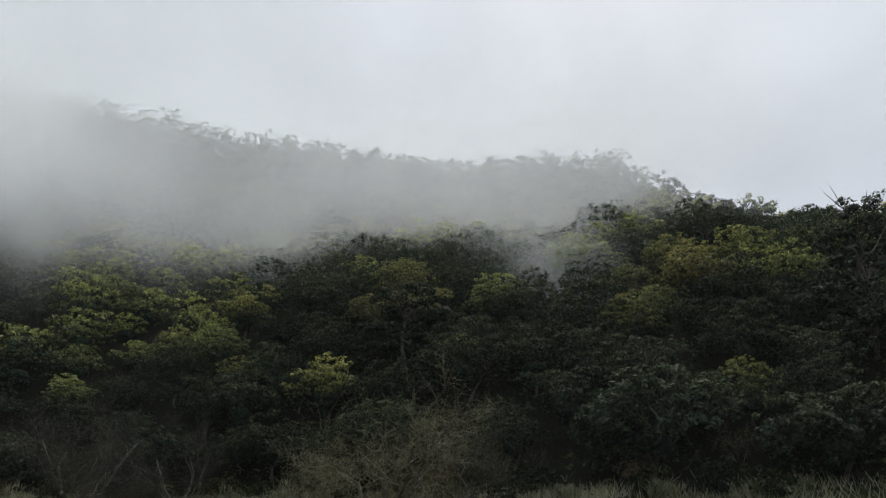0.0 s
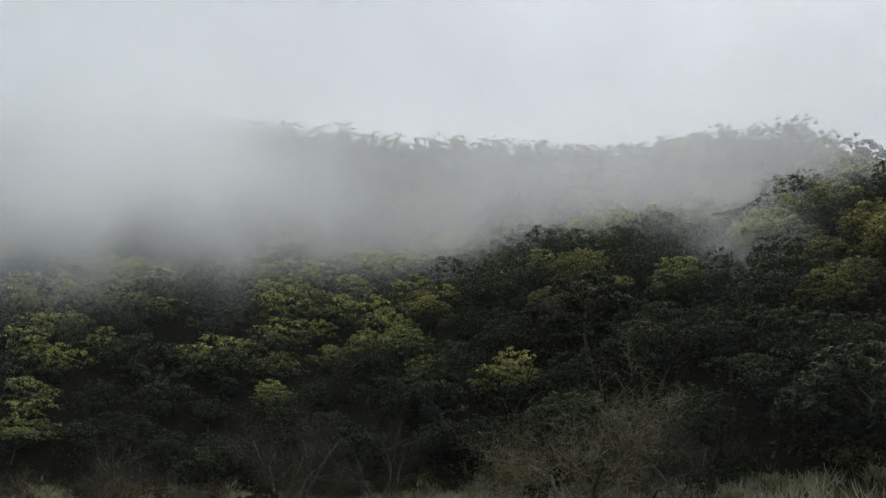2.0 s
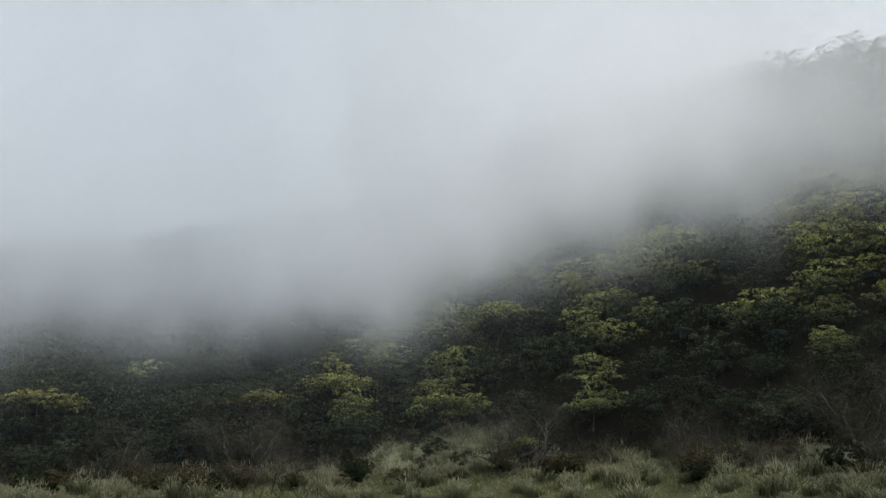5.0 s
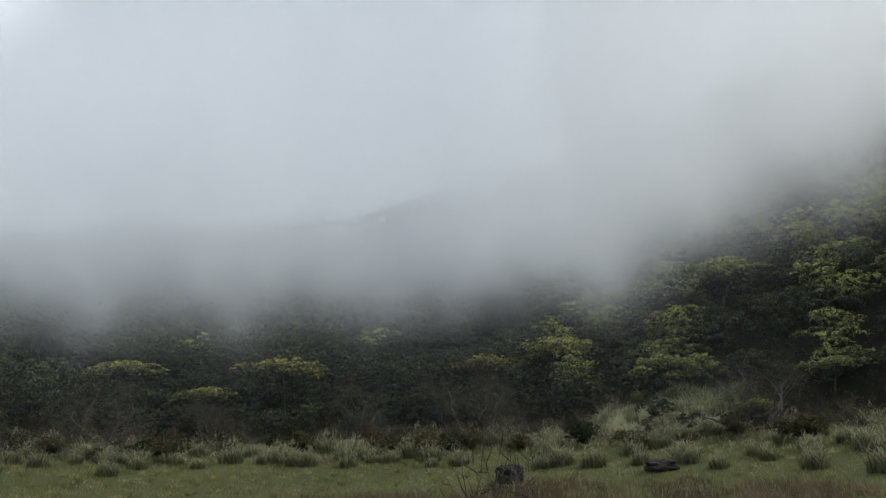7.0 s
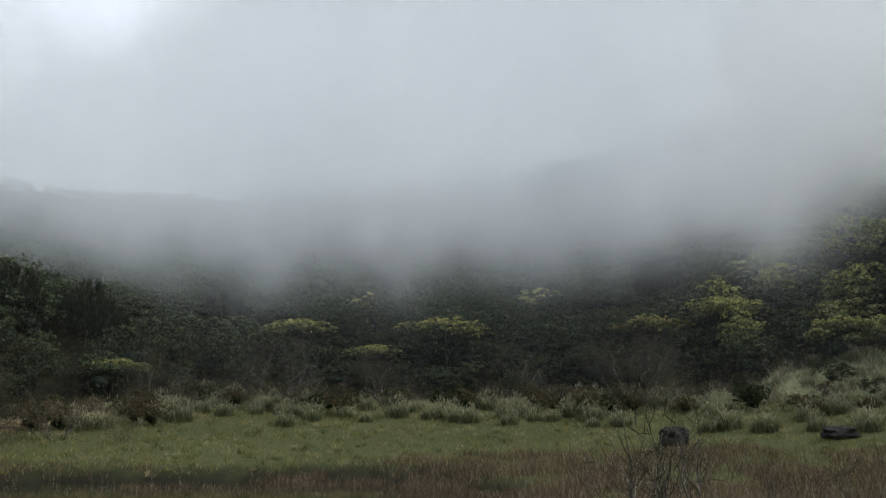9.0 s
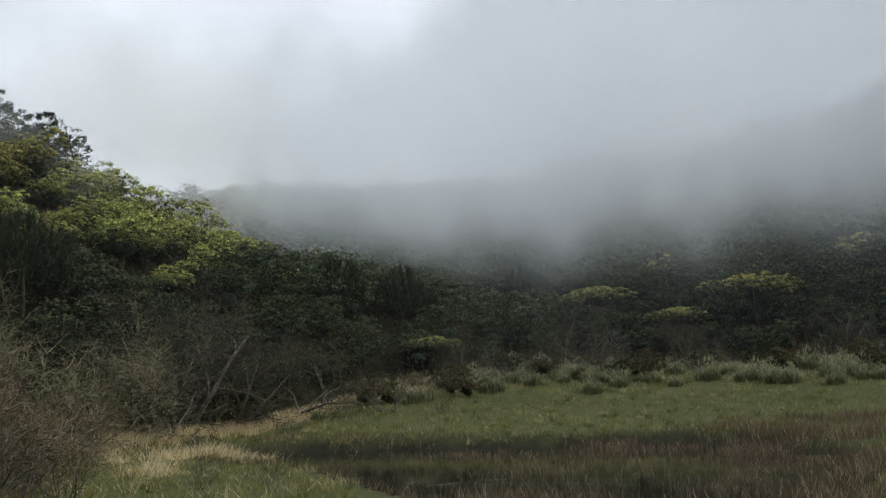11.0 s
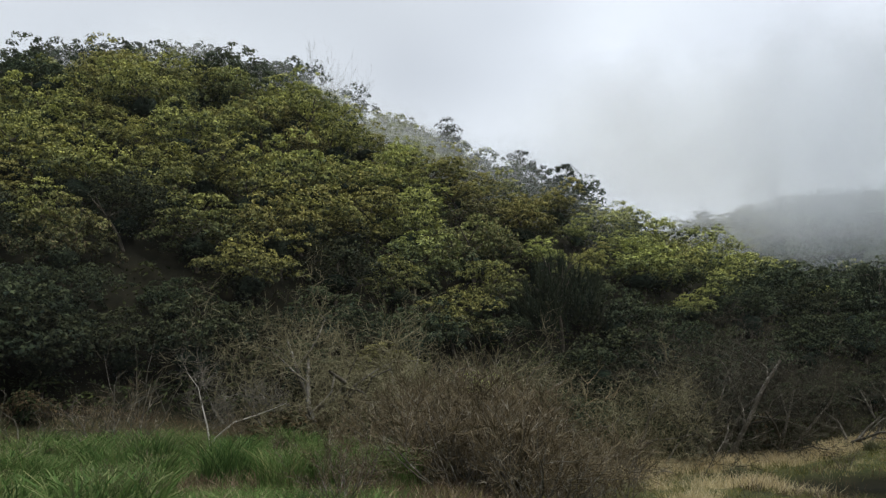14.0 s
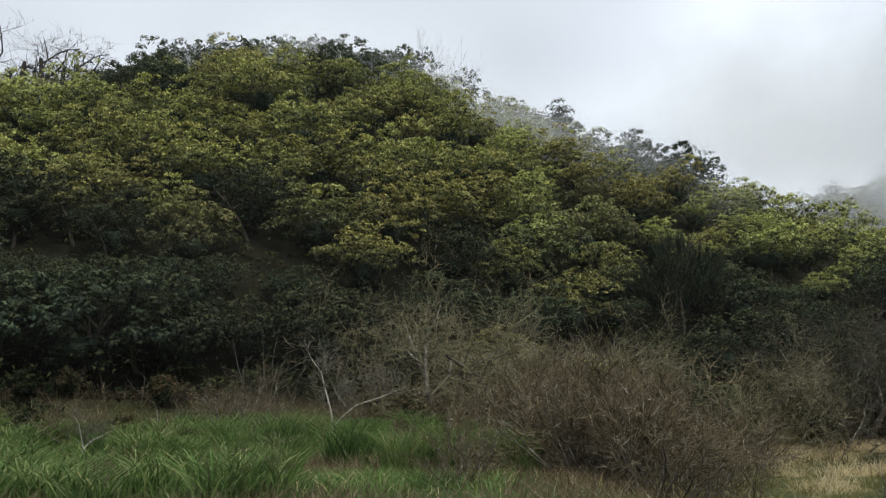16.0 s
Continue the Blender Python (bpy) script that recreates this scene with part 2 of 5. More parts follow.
CREST_E = [15, 20.1, 21.3, 21.6, 21.0, 20.6, 20.0, 19.6, 19.0, 18.0, 16.5, 13.5, 11.0, 10.0, 9.5, 9.0, 8.3, 9.4, 11.6, 13.7, 17.0, 20.2, 25.0, 25.0, 22.8, 20.2, 14, 8, 10]
RIDGE_R = [180, 140, 145, 160, 172, 178, 183, 188, 195, 205, 215, 225, 232, 240, 248, 255, 260, 262, 262, 260, 255, 240, 220, 210, 200, 200, 220, 260, 260]
RIDGE_E = [14, 18.5, 21.3, 26.0, 26.0, 26.2, 27.0, 27.4, 27.0, 26, 24.6, 22.5, 20.5, 18.5, 17, 16, 15.3, 14.9, 14.9, 13.9, 13.5, 12, 12, 12, 12, 12, 11, 9, 10]
TREE = 5.6


def table(values, az):
    a = (np.asarray(az, float) + 90) % 360 - 90
    return np.interp(a, AZ + [270], values + [values[0]])


def smooth(a, b, x):
    t = np.clip((np.asarray(x, float) - a) / (b - a), 0, 1)
    return t * t * (3 - 2 * t)


def polar(x, y):
    return np.degrees(np.arctan2(-np.asarray(x, float), np.asarray(y, float))), np.hypot(x, y)


def place(az, r):
    a = np.radians(az)
    return -np.sin(a) * r, np.cos(a) * r


def waves(x, y, size, seed=0.0):
    """A smooth, uneven field between about -1 and 1."""
    x, y = np.asarray(x, float) / size, np.asarray(y, float) / size
    return (np.sin(x * 1.7 + 1.3 * np.sin(y * 1.1 + seed) + seed) + np.sin(y * 2.1 + 1.7 * np.sin(x * 0.9 - seed) + 2 * seed)
            + 0.6 * np.sin((x + y) * 3.1 + seed * 3) + 0.6 * np.sin((x - y) * 3.7 + seed * 5)) / 3.2


def pond_depth(az, r):
    """Above 0 inside the pond."""
    u = (np.asarray(az, float) - 80) / 21.0
    far = 52 + 1.5 * np.sin(np.asarray(az, float) * 0.21)
    near = 20.5 + 1.2 * np.sin(np.asarray(az, float) * 0.33 + 1) + np.interp(az, [78, 86, 91, 99], [0, 3, 7, 15])
    mid, half = (far + near) / 2, (far - near) / 2
    x, y = place(az, r)
    return 1 - u * u * np.abs(u) - ((r - mid) / half) ** 2 + 0.22 * waves(x, y, 2.2, 7.0) + 0.1 * waves(x, y, 0.8, 3.0)


def height(x, y):
    """The ground's height."""
    az, r = polar(x, y)
    r0, r1, r2 = table(EDGE_R, az), table(CREST_R, az), table(RIDGE_R, az)
    z0 = EYE[2] + r0 * np.tan(np.radians(table(EDGE_E, az)))
    z1 = EYE[2] + r1 * np.tan(np.radians(table(CREST_E, az))) - TREE
    z2 = EYE[2] + r2 * np.tan(np.radians(table(RIDGE_E, az))) - TREE
    meadow = 0.35 + (z0 - 0.35) * smooth(34, 1.04 * r0, r) ** (1.6 - 0.9 * smooth(20, 0, az)) + 1.2 * smooth(24, 4, r)
    bank = smooth(104, 122, az) * smooth(200, 165, az)
    meadow = meadow + bank * 1.2 * smooth(8, 20, r) * smooth(48, 34, r)
    meadow = meadow + smooth(117, 127, az) * smooth(200, 165, az) * 0.95 * smooth(19, 34, r) * smooth(46, 39, r)
    meadow = meadow - 0.75 * smooth(-0.1, 0.35, pond_depth(az, r))
    mound = 1.5 * smooth(5.4, 2.6, np.abs(az - 40.7)) * smooth(76, 84, r) * smooth(95, 87, r)
    t1 = np.clip((r - r0) / (r1 - r0), 0, 1)
    slope = z0 + (z1 - z0) * (t1 + 0.12 * np.sin(t1 * np.pi))
    t2 = np.clip((r - r1) / (r2 - r1), 0, 1)
    hollow = smooth(40, 60, az)
    back = z1 + (z2 - z1) * t2 ** (1.0 + 0.35 * hollow) - (0.5 + 2.0 * hollow + 4.0 * smooth(80, 92, az)) * np.sin(t2 * np.pi)
    beyond = z2 - 0.22 * (r - r2) * smooth(0, 60, r - r2) * smooth(700, 250, r)
    z = np.where(r < r0, meadow, np.where(r < r1, slope, np.where(r < r2, back, beyond)))
    z = z + waves(x, y, 11, 1.0) * 1.0 * smooth(0, 12, r - r0) + waves(x, y, 3.0, 2.0) * 0.07
    return z + mound


def mesh_of(name, verts, faces, mats=(), attrs=None, slots=None, smooth_shade=False):
    """A mesh from arrays of corners and of faces that all have the same number of corners."""
    me = bpy.data.meshes.new(name)
    verts, faces = np.asarray(verts, np.float32), np.asarray(faces, np.int32)
    n, k = faces.shape
    me.vertices.add(len(verts))
    me.vertices.foreach_set("co", verts.ravel())
    me.loops.add(n * k)
    me.loops.foreach_set("vertex_index", faces.ravel())
    me.polygons.add(n)
    me.polygons.foreach_set("loop_start", np.arange(0, n * k, k, dtype=np.int32))
    if slots is not None:
        me.polygons.foreach_set("material_index", np.asarray(slots, np.int32))
    me.polygons.foreach_set("use_smooth", np.full(n, smooth_shade))
    for key, values in (attrs or {}).items():
        me.attributes.new(key, "FLOAT", "POINT").data.foreach_set("value", np.asarray(values, np.float32))
    for m in mats:
        me.materials.append(m)
    me.update(calc_edges=True)
    return me


def part(name, data, parent, label="", at=None):
    ob = new(name, data)
    ob.parent = parent
    if at is not None:
        ob.matrix_basis = at
    if label:
        tagged(ob, label)
    return ob


def thing(name, label, category, at=None, group="", kind=""):
    ob = new(name)
    ob.empty_display_size = 0.3
    if at is not None:
        ob.matrix_basis = at
    return tagged(ob, label, category, group, kind)


def clearing(a, r):
    """The mound of silver grass at the forest's foot."""
    return (np.abs(np.asarray(a) - 40.7) < 4.9) & (np.asarray(r) > 78) & (np.asarray(r) < 86.5 + 0.8 * np.sin(np.asarray(a) * 1.3))


def straw_cover(a, r):
    """Where the meadow has dried to straw: a broken strip along the wood's edge and loose patches beside it."""
    x, y = place(a, r)
    gap = np.asarray(r) - table(EDGE_R, a) + 2.0 * waves(x, y, 4.0, 0.8)
    strip = smooth(-11, -6, gap) * smooth(0.5, -2, gap) * np.maximum(smooth(-0.55, 0.1, waves(x, y, 5.0, 2.6)), smooth(99, 96, a))
    loose = smooth(-26, -20, gap) * smooth(-8, -12, gap) * smooth(0.3, 0.6, waves(x, y, 2.6, 4.2)) * smooth(96, 99, a)
    return np.maximum(strip, loose) * smooth(83, 89, a) * smooth(114, 109, a)


def build_ground():
    az = np.arange(0, 360, 1.0)
    r = np.concatenate([[0.0], np.arange(1, 60, 1.5), np.arange(60, 130, 2.5), np.arange(130, 300, 6), [320, 360, 420, 520, 700, 1000, 1500, 2200, 3000]])
    A, Rr = np.meshgrid(az, r, indexing="ij")
    x, y = place(A, Rr)
    z = height(x, y)
    na, nr = A.shape
    idx = np.arange(na * nr).reshape(na, nr)
    nxt = np.roll(idx, -1, 0)
    faces = np.stack([idx[:, :-1], idx[:, 1:], nxt[:, 1:], nxt[:, :-1]], -1).reshape(-1, 4)
    verts = np.stack([x, y, z], -1).reshape(-1, 3)
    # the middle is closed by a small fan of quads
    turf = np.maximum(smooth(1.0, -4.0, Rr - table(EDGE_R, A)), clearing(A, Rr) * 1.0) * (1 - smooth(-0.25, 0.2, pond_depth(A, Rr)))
    straw = straw_cover(A, Rr)
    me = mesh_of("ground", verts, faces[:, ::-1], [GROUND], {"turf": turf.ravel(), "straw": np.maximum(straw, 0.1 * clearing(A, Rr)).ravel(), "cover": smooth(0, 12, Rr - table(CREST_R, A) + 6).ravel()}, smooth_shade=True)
    return tagged(new("ground", me), "grassy basin floor rising into dark forested slopes", "ground", kind="structure")


def build_pond():
    az, u = np.arange(58, 112, 0.5), np.linspace(0, 1, 16)
    A, U = np.meshgrid(az, u, indexing="ij")
    x, y = place(A, 17 + 40 * U)
    na, nr = A.shape
    idx = np.arange(na * nr).reshape(na, nr)
    faces = np.stack([idx[:-1, :-1], idx[1:, :-1], idx[1:, 1:], idx[:-1, 1:]], -1).reshape(-1, 4)
    me = mesh_of("pond_water", np.stack([x, y, np.full_like(x, 0.0)], -1).reshape(-1, 3), faces, [WATER], smooth_shade=True)
    return tagged(new("pond_water", me), "still dark pond water among reeds", "pond", kind="structure")


build_ground()
build_pond()


# ---- mist over the slopes ----
def lerp_table(pairs):
    xs, ys = zip(*pairs)
    return lambda a: np.interp(a, xs, ys)


# by bearing: the elevation at which the bank half hides the slope, and how much of the light it stops higher up
RIM = lerp_table([(-50, 25), (-36, 24.5), (-29, 22.6), (-25, 21.5), (-19, 20), (-13.5, 20.6), (-5, 20.6), (5, 19.2), (10, 18.0), (14, 18.6), (20, 18.6), (25, 17.8), (31, 16.0), (37.5, 14.2), (40.5, 13.4), (44, 12.2), (50, 11.9),
                  (56, 11.9), (63, 11.5), (71, 10.6), (79, 10.6), (86, 10.6), (92, 11), (100, 12), (112, 15)])
THICK = lerp_table([(-50, 0.2), (-36, 0.25), (-29, 0.42), (-22, 0.54), (-12, 0.55), (-4, 0.55), (2, 0.53), (8, 0.57), (14, 0.70), (20, 0.86), (28, 0.98), (72, 0.985), (80, 0.93), (88, 0.88), (96, 0.9), (106, 0.92), (118, 0.8)])


def mist_sheet(base, az_from, az_to, density, seed):
    """One veil of a mist bank: a curtain that hangs before the slope, base(az) metres off. density(A, E): how thick it is."""
    az = np.arange(az_from, az_to + 0.1, 1.0)
    el = np.arange(0, 60, 1.0)
    A, E = np.meshgrid(az, el, indexing="ij")
    Rr = base(az)[:, None] + 0.25 * (E - 12)
    x, y = place(A, Rr)
    z = EYE[2] + Rr * np.tan(np.radians(E))
    torn = (2.2 - 0.9 * smooth(24, 42, A)) * waves(A, E * 0.7, 5.5, seed) + 1.0 * waves(A, E * 0.5, 2.3, seed + 4)
    d = np.clip(density(A, E + torn), 0, 0.97) * smooth(0, 12, A - az_from) * smooth(0, 12, az_to - A)
    na, nr = A.shape
    idx = np.arange(na * nr).reshape(na, nr)
    faces = np.stack([idx[:-1, :-1], idx[1:, :-1], idx[1:, 1:], idx[:-1, 1:]], -1).reshape(-1, 4)
    faces = faces[d.ravel()[faces].max(1) > 0.0001]
    me = mesh_of("mist", np.stack([x, y, z], -1).reshape(-1, 3), faces, [MIST], {"veil": d.ravel()}, smooth_shade=True)
    ob = new("mist", me)
    ob.visible_shadow = False
    return tagged(ob, "drifting white mist veiling the wooded slope", "mist", "veils of the mist bank", "stuff")


VEILS = 4


def reach(A, E):
    """The bank thins out again towards the open sky."""
    west, east = smooth(74, 90, A), smooth(6, -6, A)
    return 1 - (0.75 + 0.25 * west + 0.25 * east) * smooth(25 - 8 * west, 44 - 18 * west - 9 * east, E)


def veil(A, E):
    """One of the thin veils before the bank."""
    each = np.minimum(0.2, 1 - (1 - THICK(A)) ** (1 / VEILS))
    return (each * smooth(-3.8, 2.6, E - RIM(A)) + 0.012 * smooth(-7, -1, E - RIM(A))) * reach(A, E)


def core(A, E):
    """The thick heart of the bank behind the veils."""
    rest = np.maximum(0, 1 - (1 - THICK(A)) / 0.8 ** VEILS)
    return rest * smooth(-1.2, 5.2, E - RIM(A)) * reach(A, E)


def bank_front(az):
    """How far off the bank hangs: before the wooded slope, and past the near spur, over the valley behind it."""
    line = lambda a: np.interp(a, [-60, -30, 0, 30, 76, 86, 96, 120], [90, 94, 103, 104, 104, 112, 130, 140])
    return sum(line(az + k) for k in range(-6, 7)) / 13


def build_mist():
    for k in range(VEILS):
        mist_sheet(lambda az, q=4 + 4 * k: bank_front(az) - q, -50, 118, veil, 1.0 + 2.3 * k)
    mist_sheet(lambda az: bank_front(az), -50, 118, core, 3.3)
    # a tongue that reaches down before the slope
    mist_sheet(lambda az: bank_front(az) - 32, -38, 4, lambda A, E: 0.36 * np.exp(-((A + 17 - 0.5 * (E - 17)) / 3.6) ** 2 - ((E - 18.0) / 3.0) ** 2), 9.0)
    # thin scraps that trail along the crest of the near hill
    mist_sheet(lambda az: table(CREST_R, az) - 16, 94, 164, lambda A, E: np.minimum(0.2, (0.06 + 0.12 * smooth(152, 144, A) + 0.12 * smooth(136, 126, A)) * smooth(106, 113, A) * smooth(-6.5, -1.0, E - table(CREST_E, A)) * smooth(1.0, -1.5, E - table(CREST_E, A))), 17.0)
    mist_sheet(lambda az: table(CREST_R, az) - 22, 104, 164, lambda A, E: 0.22 * smooth(150, 142, A) * smooth(114, 120, A) * smooth(-8.5, -3.0, E - table(CREST_E, A)) * smooth(1.0, -1.5, E - table(CREST_E, A)), 29.0)
    # haze that hangs in the hollow; a fainter veil added all round lifts the darks
    mist_sheet(lambda az: table(EDGE_R, az) - 8, -50, 184, lambda A, E: smooth(-2, 5, E) * smooth(40, 28, E) * (0.007 - 0.001 * smooth(90, 110, A) + 0.013 * smooth(24, 44, A) * smooth(95, 76, A)), 23.0)


build_mist()


# ---- trees ----
def leaf_cloud(rng, centres, normals, radii, flat, per, size, young, vary, fill=0.10, tint=None):
    """Leaf sprays laid over rounded clumps: corner arrays and the leaf attributes."""
    n = len(centres) * per
    c = np.repeat(centres, per, 0)
    cn = np.repeat(normals, per, 0)
    rad = np.repeat(radii, per)
    d = rng.normal(size=(n, 3)) + cn * 0.7 + np.array([0, 0, 0.35])
    d /= np.linalg.norm(d, axis=1, keepdims=True)
    depth = np.where(rng.random(n) < fill, rng.random(n) ** 0.5, 0.82 + 0.25 * rng.random(n))
    p = c + d * (rad * depth)[:, None] * np.array([1, 1, flat])
    nrm = d * np.array([1, 1, 1.3]) + rng.normal(size=(n, 3)) * 0.4 + np.array([0, 0, 0.3])
    nrm /= np.linalg.norm(nrm, axis=1, keepdims=True)
    t = np.cross(nrm, rng.normal(size=(n, 3)))
    t /= np.linalg.norm(t, axis=1, keepdims=True)
    b = np.cross(nrm, t)
    s = size * (0.6 + 0.8 * rng.random(n))[:, None]
    corners = np.stack([p - t * s * 0.9 + b * s * 0.6, p - t * s * 0.9 - b * s * 0.6, p + t * s * 1.15 - nrm * s * 0.2], 1)
    clump = np.repeat(rng.random(len(centres)) if tint is None else tint, per)
    # upward-facing leaves take the young colour: flush, plus painted light on tops
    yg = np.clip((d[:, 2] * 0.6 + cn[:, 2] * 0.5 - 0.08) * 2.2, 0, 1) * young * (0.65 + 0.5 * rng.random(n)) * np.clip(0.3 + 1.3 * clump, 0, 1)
    vr = np.clip(vary + 0.25 * (clump - 0.5) + 0.22 * rng.normal(size=n), 0, 1)
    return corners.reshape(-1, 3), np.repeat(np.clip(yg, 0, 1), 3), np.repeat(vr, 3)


def shade_heart(rng, centres, radii, flat, vary, sides=7):
    """A low, lumpy lens added inside a crown, coloured dark to stand for shade."""
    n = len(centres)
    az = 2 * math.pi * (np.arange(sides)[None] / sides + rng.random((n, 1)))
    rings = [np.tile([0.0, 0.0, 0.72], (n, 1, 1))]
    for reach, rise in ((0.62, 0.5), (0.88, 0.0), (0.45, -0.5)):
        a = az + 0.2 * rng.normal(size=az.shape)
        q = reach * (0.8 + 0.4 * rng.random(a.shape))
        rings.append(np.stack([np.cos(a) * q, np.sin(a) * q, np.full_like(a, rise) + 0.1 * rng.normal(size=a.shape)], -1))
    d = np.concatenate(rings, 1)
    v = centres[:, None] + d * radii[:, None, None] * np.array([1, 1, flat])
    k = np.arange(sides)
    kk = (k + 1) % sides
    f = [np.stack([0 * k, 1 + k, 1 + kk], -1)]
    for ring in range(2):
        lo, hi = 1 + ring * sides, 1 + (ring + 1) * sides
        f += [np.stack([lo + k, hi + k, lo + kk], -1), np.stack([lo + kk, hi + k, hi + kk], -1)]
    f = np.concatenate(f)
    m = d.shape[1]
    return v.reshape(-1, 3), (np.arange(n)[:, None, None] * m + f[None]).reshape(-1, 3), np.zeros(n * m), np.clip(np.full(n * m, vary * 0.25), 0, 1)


def crown_arrays(seed, width, tall, lift, clumps, per, size, young, vary, flat=0.62, clump_size=0.52):
    """A crown of leafy pads, layered over an uneven dome and each set with tight clumps of leaves. Its foot is at the origin."""
    rng = np.random.default_rng(seed)
    n_pads = max(5, round(1.05 * math.sqrt(clumps)))
    each = max(3, clumps // n_pads)
    # golden-angle spread over the dome, jittered
    k = np.arange(n_pads)
    up = 1.0 - 1.12 * (k + 0.5) / n_pads + 0.07 * rng.normal(size=n_pads)
    up = np.clip(up, -0.25, 1.0)
    a = 2.39996 * k + rng.random() * 6.283 + 0.35 * rng.normal(size=n_pads)
    out = np.sqrt(1 - np.minimum(np.abs(up), 0.98) ** 2)
    d = np.column_stack([np.cos(a) * out, np.sin(a) * out, up])
    bulge = 0.70 + 0.16 * rng.normal(size=n_pads).clip(-1.5, 1.5)
    c = d * bulge[:, None] * np.array([width / 2, width / 2, tall * 0.52]) + np.array([0, 0, lift + tall * 0.40])
    radius = width * (0.165 + 0.10 * rng.random(n_pads)) * (16 / n_pads) ** 0.3
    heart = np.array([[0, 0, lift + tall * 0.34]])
    v1, f1, y1, r1 = shade_heart(rng, heart, np.array([0.185 * width]), 0.8, vary)
    # clumps over the top of every pad
    q = rng.random((n_pads, each)) ** 0.42
    b = rng.random((n_pads, each)) * 6.283
    wave = 1 + 0.16 * np.sin(3 * b + rng.random((n_pads, 1)) * 6.283)
    off = np.stack([np.cos(b) * q * wave, np.sin(b) * q * wave, flat * (np.sqrt(1.02 - q * q) * 1.0 - 0.75 * q ** 4 * rng.random(q.shape) - 0.05)], -1)
    cc = (c[:, None] + off * radius[:, None, None]).reshape(-1, 3)
    nn = np.stack([np.cos(b) * q, np.sin(b) * q, 1.15 - 0.75 * q], -1).reshape(-1, 3)
    nn = nn + 0.55 * np.repeat(d, each, 0)
    nn /= np.linalg.norm(nn, axis=1, keepdims=True)
    radii = clump_size * (0.55 + 0.6 * rng.random(len(cc)))
    tint = np.clip(np.repeat(rng.random(n_pads), each) * 0.6 + 0.4 * rng.random(len(cc)), 0, 1)
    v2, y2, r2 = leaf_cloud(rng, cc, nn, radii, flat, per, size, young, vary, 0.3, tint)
    # young colour fades towards the lower pads, painting shade beneath the bright tops
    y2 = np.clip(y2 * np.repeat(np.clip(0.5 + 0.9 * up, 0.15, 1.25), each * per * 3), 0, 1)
    # sparse leaves round the heart, kept dark like its painted shade
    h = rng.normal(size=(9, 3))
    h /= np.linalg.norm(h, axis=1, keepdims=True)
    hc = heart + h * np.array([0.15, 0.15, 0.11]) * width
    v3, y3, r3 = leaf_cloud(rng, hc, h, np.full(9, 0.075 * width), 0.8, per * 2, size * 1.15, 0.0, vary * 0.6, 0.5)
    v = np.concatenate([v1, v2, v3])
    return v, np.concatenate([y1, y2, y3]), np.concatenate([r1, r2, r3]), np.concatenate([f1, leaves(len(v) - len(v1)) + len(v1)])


def pine_arrays(seed, width, tall, lift, layers, per, size):
    """Flat, wind-combed pads of needles, one above another."""
    rng = np.random.default_rng(seed)
    cs, ns, rs = [], [], []
    for k in range(layers):
        u = k / max(1, layers - 1)
        reach = width / 2 * (1.0 - 0.55 * u)
        for j in range(int(5 + 5 * (1 - u))):
            a = rng.random() * 6.283
            q = reach * (0.25 + 0.75 * rng.random())
            cs.append((math.cos(a) * q, math.sin(a) * q, lift + tall * (0.15 + 0.8 * u) + 0.25 * rng.normal()))
            ns.append((0.3 * math.cos(a), 0.3 * math.sin(a), 0.8))
            rs.append(0.5 + 0.55 * rng.random())
    return leaf_cloud(rng, np.array(cs), np.array(ns), np.array(rs), 0.32, per, size, 0.25, 0.25, 0.45)


def leaves(n):
    return np.arange(n).reshape(-1, 3)


def tube_arrays(segments, sides=4):
    """Tapered tubes along segments (from, to, radius, radius)."""
    p0 = np.array([s[0] for s in segments], float)
    p1 = np.array([s[1] for s in segments], float)
    r0 = np.array([s[2] for s in segments], float)
    r1 = np.array([s[3] for s in segments], float)
    d = p1 - p0
    d /= np.linalg.norm(d, axis=1, keepdims=True) + 1e-9
    side = np.cross(d, np.where(np.abs(d[:, 2:]) > 0.9, [[1.0, 0, 0]], [[0, 0, 1.0]]))
    side /= np.linalg.norm(side, axis=1, keepdims=True)
    other = np.cross(d, side)
    rings = []
    for k in range(sides):
        a = 2 * math.pi * k / sides
        rings.append(math.cos(a) * side + math.sin(a) * other)
    rings = np.stack(rings, 1)
    lo = p0[:, None] - d[:, None] * r0[:, None, None] * 0.3 + rings * r0[:, None, None]
    hi = p1[:, None] + rings * r1[:, None, None]
    verts = np.concatenate([lo, hi], 1).reshape(-1, 3)
    base = (np.arange(len(p0)) * 2 * sides)[:, None, None]
    k = np.arange(sides)
    kk = (k + 1) % sides
    faces = base + np.stack([k, kk, kk + sides, k + sides], -1)[None]
    return verts, faces.reshape(-1, 4)


def ribbon_arrays(rng, segments):
    """Thin flat twigs along segments."""
    p0 = np.array([s[0] for s in segments], float)
    p1 = np.array([s[1] for s in segments], float)
    r0 = np.array([s[2] for s in segments], float)[:, None]
    r1 = np.array([s[3] for s in segments], float)[:, None]
    side = np.cross(p1 - p0, rng.normal(size=p0.shape))
    side /= np.linalg.norm(side, axis=1, keepdims=True) + 1e-9
    verts = np.stack([p0 - side * r0, p0 + side * r0, p1 + side * r1, p1 - side * r1], 1).reshape(-1, 3)
    return verts, np.arange(len(verts)).reshape(-1, 4)


